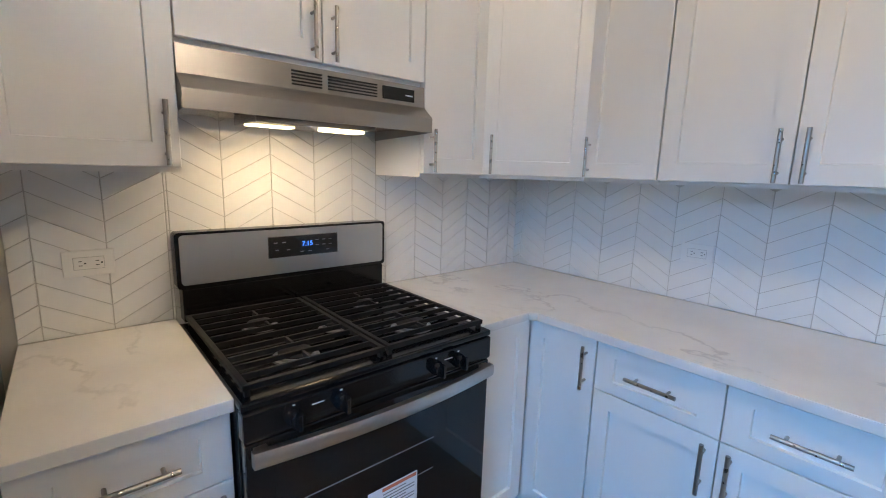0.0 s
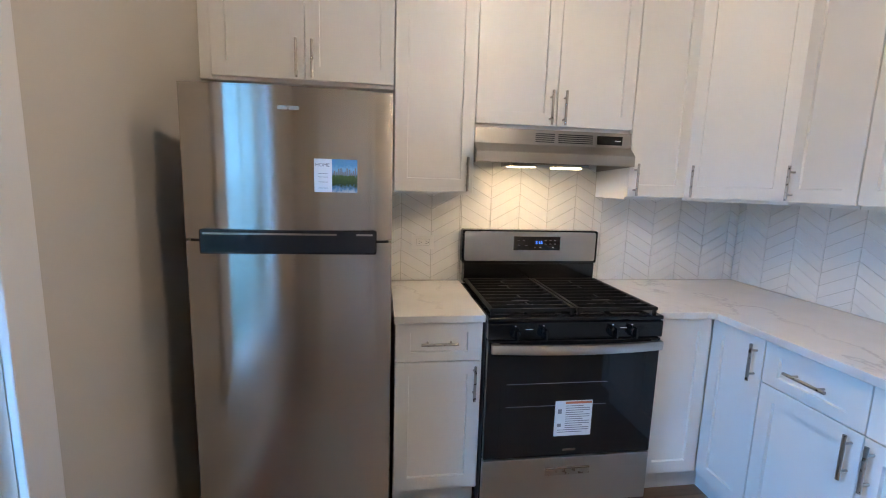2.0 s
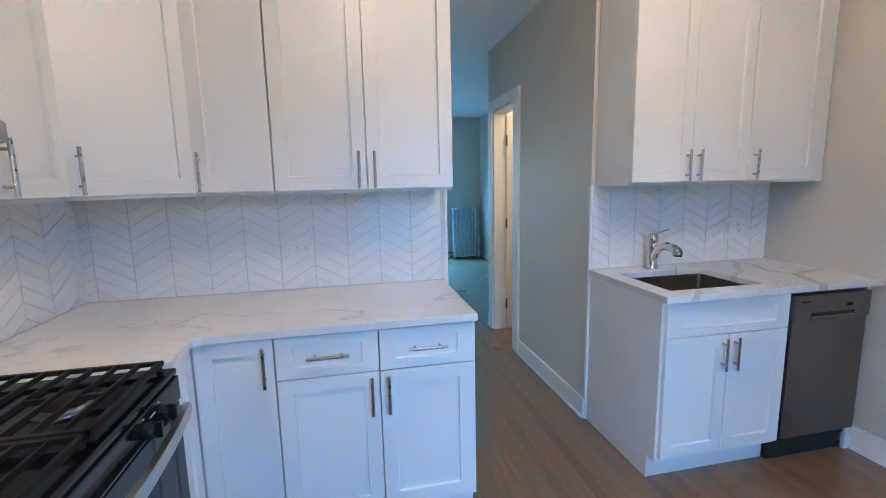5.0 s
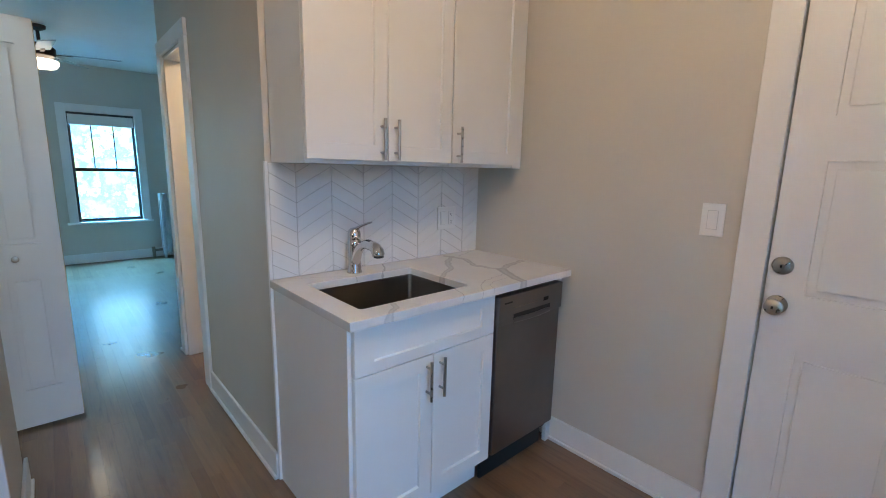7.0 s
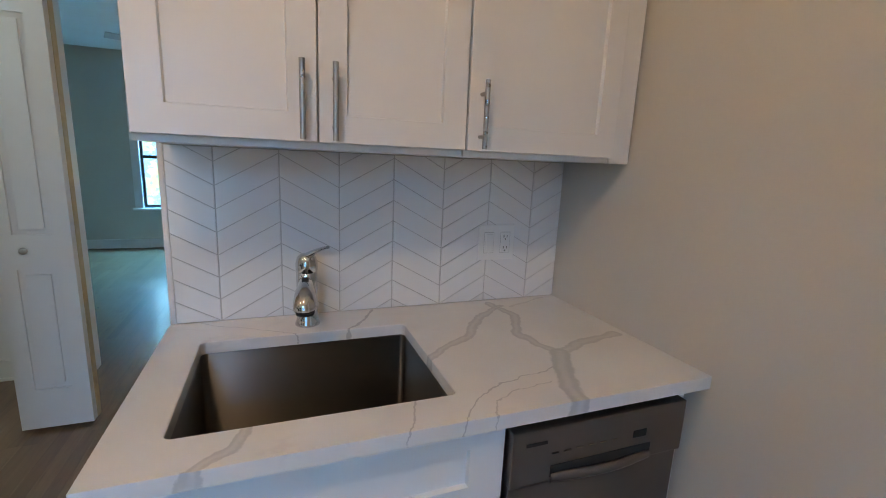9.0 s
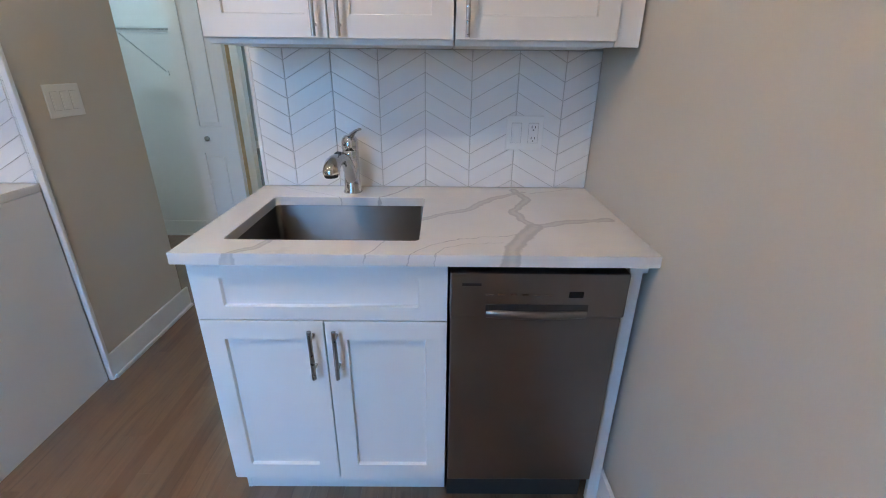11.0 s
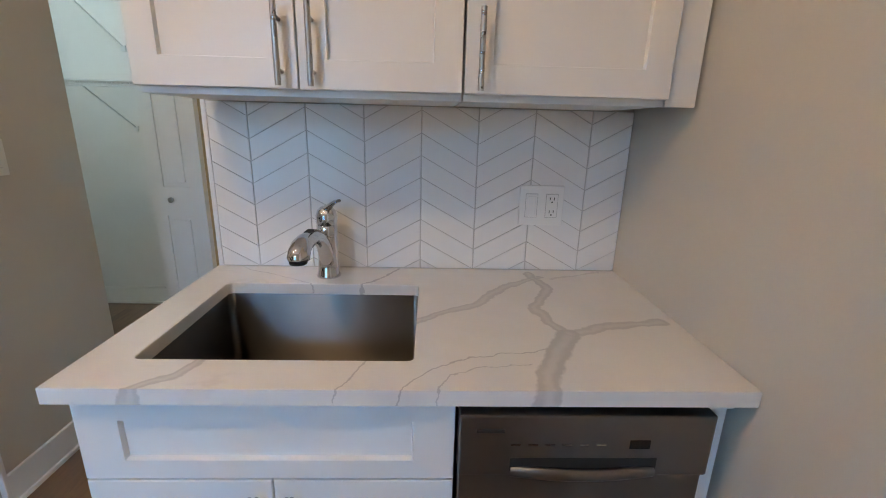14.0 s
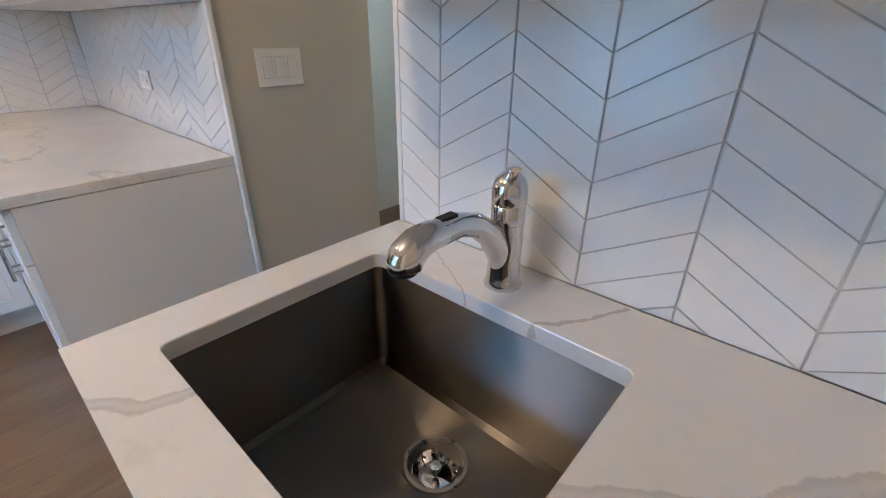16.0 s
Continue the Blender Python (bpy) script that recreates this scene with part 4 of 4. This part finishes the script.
def receptacle(o, x, z, turned=False):
    f = part("receptacle", B(x - 0.0165, x + 0.0165, -0.008, -0.0055, z - 0.034, z + 0.034, r=0.001) if not turned else B(x - 0.034, x + 0.034, -0.008, -0.0055, z - 0.0165, z + 0.0165, r=0.001), M_PLASTIC, o)
    part("seam", B(x - 0.0178, x + 0.0178, -0.0066, -0.0055, z - 0.0353, z + 0.0353) if not turned else B(x - 0.0353, x + 0.0353, -0.0066, -0.0055, z - 0.0178, z + 0.0178), M_SEAM, o)

    def slot(*a):
        part("slot", B(*a), M_DARK, f)
    for k in (-0.019, 0.019):
        for a in (-0.006, 0.006):
            if turned:
                slot(x + k - 0.004, x + k + 0.004, -0.0086, -0.0078, z + a - 0.001, z + a + 0.001)
            else:
                slot(x + a - 0.001, x + a + 0.001, -0.0086, -0.0078, z + k - 0.002, z + k + 0.006)
        if turned:
            slot(x + k + 0.008, x + k + 0.012, -0.0086, -0.0078, z - 0.002, z + 0.002)
        else:
            slot(x - 0.002, x + 0.002, -0.0086, -0.0078, z + k - 0.010, z + k - 0.006)


def rocker(o, x, z=0.0):
    part("seam", B(x - 0.0178, x + 0.0178, -0.0066, -0.0055, z - 0.0353, z + 0.0353), M_SEAM, o)
    f = part("rocker", B(x - 0.0165, x + 0.0165, -0.0085, -0.0055, z - 0.034, z + 0.034, r=0.001), M_PLASTIC, o)
    part("paddle", B(x - 0.011, x + 0.011, -0.0105, -0.0084, z - 0.028, z + 0.028, r=0.001), M_PLASTIC, f)


o1 = thing("wall_outlet", "white double outlet laid sideways on the backsplash", "outlet", pose(-1.876, -0.0125, 1.123))
plate(o1, 0.118, 0.074), receptacle(o1, 0, 0, True)
o2 = thing("wall_outlet", "white double outlet laid sideways above the long worktop", "outlet", pose(-0.0125, -0.955, 1.116, 0, 0, -90))
plate(o2, 0.118, 0.074), receptacle(o2, 0, 0, True)
o3 = thing("wall_outlet", "white plate with a switch and a safety outlet by the sink", "outlet", pose(-0.0125, -3.466, 1.1155, 0, 0, -90))
plate(o3, 0.130, 0.118), rocker(o3, -0.030), receptacle(o3, 0.030, 0)
s1 = thing("light_switch", "white plate with three rocker switches in the hallway", "switch", pose(0.205, -1.676, 1.193))
plate(s1, 0.172, 0.122)
for x in (-0.047, 0, 0.047):
    rocker(s1, x)
s2 = thing("light_switch", "white single rocker switch beside the entry door", "switch", pose(-1.222, YS + 0.001, 1.212, 0, 0, 180))
plate(s2, 0.078, 0.122), rocker(s2, 0)

# ---- doors ----
ed = thing("door_1", "white panelled entry door, closed, with nickel knobs", "door", pose(-1.41, YS - 0.012, 0.006, 0, 0, 180), kind="structure")
panel_door("leaf", ed, 0.866, 2.04, 0.04, [(0.2, 0.78), (0.98, 1.42), (1.56, 1.92)])
for z, knob in ((0.935, True), (1.072, False)):
    m = pose(0.040, -0.004, z, 90, 0, 0)
    if knob:
        prof = [(0.032, 0.0), (0.032, 0.006), (0.014, 0.010), (0.012, 0.028), (0.022, 0.036), (0.028, 0.048), (0.026, 0.060), (0.015, 0.066), (0.004, 0.067)]
    else:
        prof = [(0.031, 0.0), (0.031, 0.010), (0.027, 0.020), (0.022, 0.024), (0.010, 0.025), (0.009, 0.028), (0.003, 0.028)]
    k = part("knob" if knob else "deadbolt", lathe(bmesh.new(), prof, m=m), M_NICKEL, ed, "brushed nickel", True)
    part("key_slot", B(0.037, 0.043, -0.004 - (0.0685 if knob else 0.0305), -0.004 - (0.066 if knob else 0.027), z - 0.005, z + 0.005), M_DARK, k)
hd2 = thing("door_2", "cream panelled door standing open inside the small room", "door", pose(1.672, -2.63, 0.008, 0, 0, -93), kind="structure")
panel_door("leaf", hd2, 0.52, 2.01, 0.036, [(0.2, 0.85), (1.0, 1.85)])
for z in (0.25, 1.02, 1.78):
    part("hinge", R((0.0, -0.012, z - 0.045), (0.0, -0.012, z + 0.045), 0.008), M_HINGE, hd2, "bronze hinge")
bf = thing("closet_door", "white folding closet door, folded open, with a small knob", "door", pose(1.168, -1.61, 0.02, 0, 0, -90), kind="structure")
panel_door("leaf", bf, 0.285, 2.0, 0.03, [(0.2, 0.79), (0.95, 1.88)], 1)
l2 = panel_door("rear_leaf", bf, 0.285, 2.0, 0.03, [(0.2, 0.79), (0.95, 1.88)], 1)
l2.location = (0.0, 0.045, 0)
part("raw_edge", B(0.2855, 0.288, 0.036, 0.082, 0, 2.0), M_DOORWOOD, bf, "bare wooden edge")
part("knob", lathe(bmesh.new(), [(0.009, 0), (0.008, 0.012), (0.015, 0.018), (0.015, 0.026), (0.006, 0.029)], m=pose(0.11, -0.004, 0.88, 90, 0, 0)), M_NICKEL, bf, "small nickel knob", True)

# ---- closet shelves ----
for z, lab in ((1.535, "lower"), (2.03, "upper")):
    sh = thing("wire_shelf", "white coated wire shelf, empty, in the closet", "shelf", pose(1.67, -1.1, z), "closet wire shelves")
    bm = bmesh.new()
    for x in (-0.155, 0.145):
        rod(bm, (x, -0.5, 0), (x, 0.47, 0), 0.004, n=8)
    rod(bm, (-0.155, -0.5, -0.03), (-0.155, 0.47, -0.03), 0.004, n=8)
    for i in range(38):
        y = -0.5 + 0.97 * i / 37
        rod(bm, (-0.155, y, 0.002), (0.145, y, 0.002), 0.0016, n=6)
        rod(bm, (-0.155, y, 0.002), (-0.155, y, -0.03), 0.0016, n=6)
    part("wire_deck", bm, M_WIRE, sh)
    part("brace", R((-0.15, 0.03, -0.02), (0.145, -0.07, -0.27), 0.005, n=8), M_WIRE, sh)
    part("brace_foot", B(0.138, 0.149, -0.085, -0.055, -0.295, -0.26, r=0.002), M_WIRE, sh)

# ---- windows ----
def sash_window(name, label, m, w, h, blind=0.0, mat=M_FRAME):
    """Double-hung window in local x (0 to w), z (0 to h), facing local -y; black sashes."""
    o = thing(name, label, "window", m, kind="structure")
    f = bmesh.new()
    for a in ((0, 0.03, 0, h), (w - 0.03, w, 0, h), (0.03, w - 0.03, 0, 0.04), (0.03, w - 0.03, h - 0.03, h), (0.03, w - 0.03, h * 0.47, h * 0.47 + 0.045)):
        box(f, a[0], a[1], 0.03, 0.075, a[2], a[3], r=0.003)
    part("window_frame", f, mat, o, "painted double-hung sashes")
    for i in (1, 2):
        part("muntin", B(w * i / 3 - 0.006, w * i / 3 + 0.006, 0.045, 0.06, h * 0.47 + 0.046, h - 0.031), mat, o)
    for z0, z1 in ((0.041, h * 0.47 - 0.001), (h * 0.47 + 0.046, h - 0.031)):
        p = part("pane", B(0.031, w - 0.031, 0.0500, 0.0545, z0, z1), M_PANE, o)
        p.visible_shadow = False
    c = bmesh.new()
    for a in ((-0.1, 0.0, -0.02, h + 0.1), (w, w + 0.1, -0.02, h + 0.1), (0, w, h + 0.001, h + 0.1)):
        box(c, a[0], a[1], -0.02, -0.001, a[2], a[3], r=0.004)
    part("casing", c, M_TRIM, o, "white painted casing")
    part("window_sill", B(-0.12, w + 0.12, -0.05, 0.03, -0.03, -0.001, r=0.004), M_TRIM, o)
    if blind:
        part("blind", B(0.01, w - 0.01, -0.005, 0.02, h - blind, h - 0.03, r=0.004), M_SHADE, o, "rolled-up white blind")
    return o


for i, (a, b) in enumerate(WINS):
    sash_window("window_%d" % (i + 1), "double-hung window with black sashes and a raised blind", pose(5.85, b, LZ0, 0, 0, -90), b - a, LZ1 - LZ0, 0.16)
sash_window("window_3", "kitchen window with white sashes and bright sky", pose(XW, WY0, WZ0, 0, 0, 90), WY1 - WY0, WZ1 - WZ0, 0, M_TRIM)
tagged(part("backdrop", B(16.0, 16.1, -30, 22, -2.9, 18), M_OUT), "bright trees and sky outside", "backdrop", kind="structure")
tagged(part("backdrop", B(-14.1, -14.0, -30, 26, -2.9, 18), material("bright_blue_sky", (0, 0, 0), 1.0, emit=(0.22, 0.58, 1.0, 2.8))), "bright blue sky outside the kitchen", "backdrop", kind="structure")
tagged(part("ground", B(-300, 300, -300, 300, -3.2, -3.0), material("lawn", (0.06, 0.1, 0.04), 0.9, build=mottled((0.05, 0.09, 0.03), (0.08, 0.12, 0.05), 0.5, 20, 0.2))), "green ground outside, one storey below", "ground", kind="structure")

# ---- living room ----
rad = thing("radiator", "silver-grey cast iron column radiator under no window", "radiator", pose(5.70, -3.29, 0))
tagged(rad, "silver-grey cast iron column radiator beside the wall")
for i in range(9):
    y = -0.22 + i * 0.055
    bm = bmesh.new()
    for x in (-0.06, 0.06):
        box(bm, x - 0.025, x + 0.025, y - 0.02, y + 0.02, 0.06, 0.90, r=0.014)
    box(bm, -0.08, 0.08, y - 0.022, y + 0.022, 0.84, 0.94, r=0.018)
    box(bm, -0.08, 0.08, y - 0.022, y + 0.022, 0.09, 0.17, r=0.018)
    for x in (-0.06, 0.06):
        if i in (0, 8):
            box(bm, x - 0.02, x + 0.02, y - 0.015, y + 0.015, 0.0, 0.1, r=0.006)
    part("column", bm, M_RAD, rad)
vp = bmesh.new()
rod(vp, (0, 0.25, 0.12), (0, 0.36, 0.12), 0.018)
rod(vp, (0, 0.36, 0.0), (0, 0.36, 0.17), 0.02)
part("valve", vp, M_HINGE, rad, "dark valve and pipe")
fan = thing("ceiling_fan", "dark bronze ceiling fan with grey blades and a lit lamp", "ceiling fan", pose(4.0, -1.95, CEIL))
part("rod", R((0, 0, -0.16), (0, 0, 0), 0.014), M_FANBODY, fan)
part("canopy", lathe(bmesh.new(), [(0.02, -0.05), (0.06, -0.03), (0.065, -0.001)]), M_FANBODY, fan, smooth=True)
part("motor", lathe(bmesh.new(), [(0.05, -0.30), (0.11, -0.27), (0.115, -0.20), (0.08, -0.165), (0.02, -0.15)]), M_FANBODY, fan, smooth=True)
part("lamp_glass", lathe(bmesh.new(), [(0.02, -0.385), (0.10, -0.375), (0.125, -0.34), (0.125, -0.31), (0.1, -0.301)]), M_FANGLOW, fan, "glowing glass bowl", True)
for i in range(5):
    a = 40 + 72 * i
    bl = part("blade", B(0.17, 0.62, -0.062, 0.062, -0.004, 0.004, r=0.003), M_BLADE, fan)
    bl.matrix_local = pose(0, 0, -0.24, 0, 0, a) @ pose(0, 0, 0, 12, 0, 0)
    ar = part("blade_arm", B(0.08, 0.24, -0.016, 0.016, -0.012, -0.004, r=0.002), M_FANBODY, fan)
    ar.matrix_local = pose(0, 0, -0.24, 0, 0, a) @ pose(0, 0, 0, 12, 0, 0)
cl_ = thing("ceiling_light", "small round flush ceiling lamp on the kitchen ceiling", "ceiling light", pose(-1.42, -1.28, CEIL), "kitchen ceiling lamps")
part("base", lathe(bmesh.new(), [(0.10, -0.03), (0.105, -0.015), (0.10, -0.001)]), M_NICKEL, cl_, smooth=True)
copy_thing(cl_, pose(-1.42, -2.35, CEIL))

sd = thing("smoke_detector", "round white smoke detector on the hallway ceiling", "smoke detector", pose(2.31, -2.09, CEIL))
part("base", lathe(bmesh.new(), [(0.068, -0.012), (0.07, -0.006), (0.07, -0.001)]), M_PLASTIC, sd, smooth=True)
part("cover", lathe(bmesh.new(), [(0.03, -0.036), (0.052, -0.032), (0.06, -0.0125)]), M_PLASTIC, sd, smooth=True)

# ---- backsplash tiles ----
PX, PZ, RISE = 0.160, 0.0618, 0.0885


def clip(poly, x0, x1, z0, z1):
    for axis, lim, sign in ((0, x0, 1), (0, x1, -1), (1, z0, 1), (1, z1, -1)):
        out = []
        for p, q in zip(poly, poly[1:] + poly[:1]):
            dp, dq = sign * (p[axis] - lim), sign * (q[axis] - lim)
            if dp >= 0:
                out.append(p)
            if dp * dq < 0:
                k = dp / (dp - dq)
                out.append((p[0] + k * (q[0] - p[0]), p[1] + k * (q[1] - p[1])))
        poly = out
        if len(poly) < 3:
            return []
    return poly


def backsplash(name, label, m, x0, x1, regions, joint, peak, first_up):
    """Chevron tiles on a grout bed facing local -y. joint: a joint's x; peak: height of a course line there; first_up: lines rise to the right of it."""
    w = thing(name, label, "backsplash", m, kind="structure")
    bed = bmesh.new()
    for a, b, c, d in regions:
        box(bed, a, b, -0.008, -0.001, c, d)
    part("grout_bed", bed, M_GROUT, w)
    shared = {}
    g = 0.0013
    k0, k1 = math.floor((x0 - joint) / PX) - 1, math.ceil((x1 - joint) / PX) + 1
    for k in range(k0, k1):
        up = first_up if k % 2 == 0 else not first_up
        left = joint + k * PX
        base = peak if k % 2 == 0 else (peak + RISE if first_up else peak - RISE)
        s = RISE if up else -RISE
        for j in range(-30, 30):
            z = base + j * PZ
            full = [(left + g, z + g), (left + PX - g, z + s + g), (left + PX - g, z + s + PZ - g), (left + g, z + PZ - g)]
            for a, b, c, d in regions:
                poly = clip(full, a + g, b - g, c + g, d - g)
                if len(poly) < 3:
                    continue
                area = abs(sum(p[0] * q[1] - q[0] * p[1] for p, q in zip(poly, poly[1:] + poly[:1]))) / 2
                if area < 0.00015:
                    continue
                whole = len(poly) == 4 and area > 0.98 * (PX - 2 * g) * (PZ - 2 * g)
                if whole and up in shared:
                    ob = new("tile", shared[up])
                    ob.location = (left, 0, z)
                else:
                    off = (left, z) if whole else poly[0]
                    bm = bmesh.new()
                    cx, cz = sum(p[0] for p in poly) / len(poly), sum(p[1] for p in poly) / len(poly)
                    n = len(poly)
                    rings = [[bm.verts.new((px - off[0], -0.006, pz - off[1])) for px, pz in poly],
                             [bm.verts.new((px - off[0], -0.0102, pz - off[1])) for px, pz in poly],
                             [bm.verts.new((px - off[0] + math.copysign(min(0.0012, abs(cx - px)), cx - px), -0.0113, pz - off[1] + math.copysign(min(0.0008, abs(cz - pz)), cz - pz))) for px, pz in poly]]
                    for p, q in zip(rings, rings[1:]):
                        for i in range(n):
                            bm.faces.new((p[i], p[(i + 1) % n], q[(i + 1) % n], q[i]))
                    bm.faces.new(rings[-1])
                    ob = part("tile", bm, M_TILE)
                    ob.location = (off[0], 0, off[1])
                    if whole:
                        shared[up] = ob.data
                ob.parent = w
                ob.rotation_euler = (random.uniform(-0.007, 0.007), 0, random.uniform(-0.005, 0.005))
    return w


backsplash("wall_tiles_north", "white glazed chevron tiles behind the range", pose(0, 0, 0), -2.045, -0.011, [(-2.045, -1.68, 0.914, 1.385), (-1.68, -0.922, 0.88, 1.70), (-0.922, -0.0115, 0.914, 1.385)], -1.512, 1.238, True)
backsplash("wall_tiles_east", "white glazed chevron tiles above the long worktop", pose(0, 0, 0, 0, 0, -90), 0.0, 1.668, [(0.0, 1.668, 0.914, 1.385)], 1.017, 1.029, False)
backsplash("wall_tiles_sink", "white glazed chevron tiles behind the sink", pose(0, 0, 0, 0, 0, -90), 2.522, 3.709, [(2.522, 3.709, 0.914, 1.385)], 3.112, 0.942, False)

# ---- floor boards ----
PW = 0.0572
board_mesh = {}
rest_v, rest_f = [], []
rows_y = [YS + 0.002 + i * PW for i in range(int((0.7 - YS) / PW))]
count = 0
for i, y in enumerate(rows_y):
    x = XW - 0.1 - random.uniform(0, 1.0)
    while x < 5.95:
        ln = random.choice((0.45, 0.6, 0.75, 0.9, 1.05, 1.3))
        a, b = max(x, 1.8 if y > -0.03 else XW - 0.1), min(x + ln, 5.95)
        near = y > -3.72 and y < -1.62 and a < 0.9 and a > -2.3 and count < 300
        if b - a > 0.02:
            gx, gy = 0.0003, 0.0002
            if near:
                count += 1
                key = round(b - a, 4)
                if key not in board_mesh:
                    bm = B(gx, b - a - gx, gy, PW - gy, -0.011, 0.0)
                    board_mesh[key] = mesh_of("board", bm, M_OAK)
                ob = new("board", board_mesh[key])
                ob.location = (a, y, random.uniform(-0.0003, 0))
                ob.parent = floor
            else:
                n = len(rest_v)
                rest_v += [(xx, yy, zz) for zz in (-0.011, 0.0) for xx, yy in ((a + gx, y + gy), (b - gx, y + gy), (b - gx, y + PW - gy), (a + gx, y + PW - gy))]
                rest_f += [tuple(n + q for q in f) for f in ((4, 5, 6, 7), (0, 1, 5, 4), (1, 2, 6, 5), (2, 3, 7, 6), (3, 0, 4, 7))]
        x += ln
me = bpy.data.meshes.new("boards")
me.from_pydata(rest_v, [], rest_f)
me.materials.append(M_OAK)
boards = new("boards", me)
boards.parent = floor
tagged(boards, "brown oak boards of the farther floor", kind="stuff")
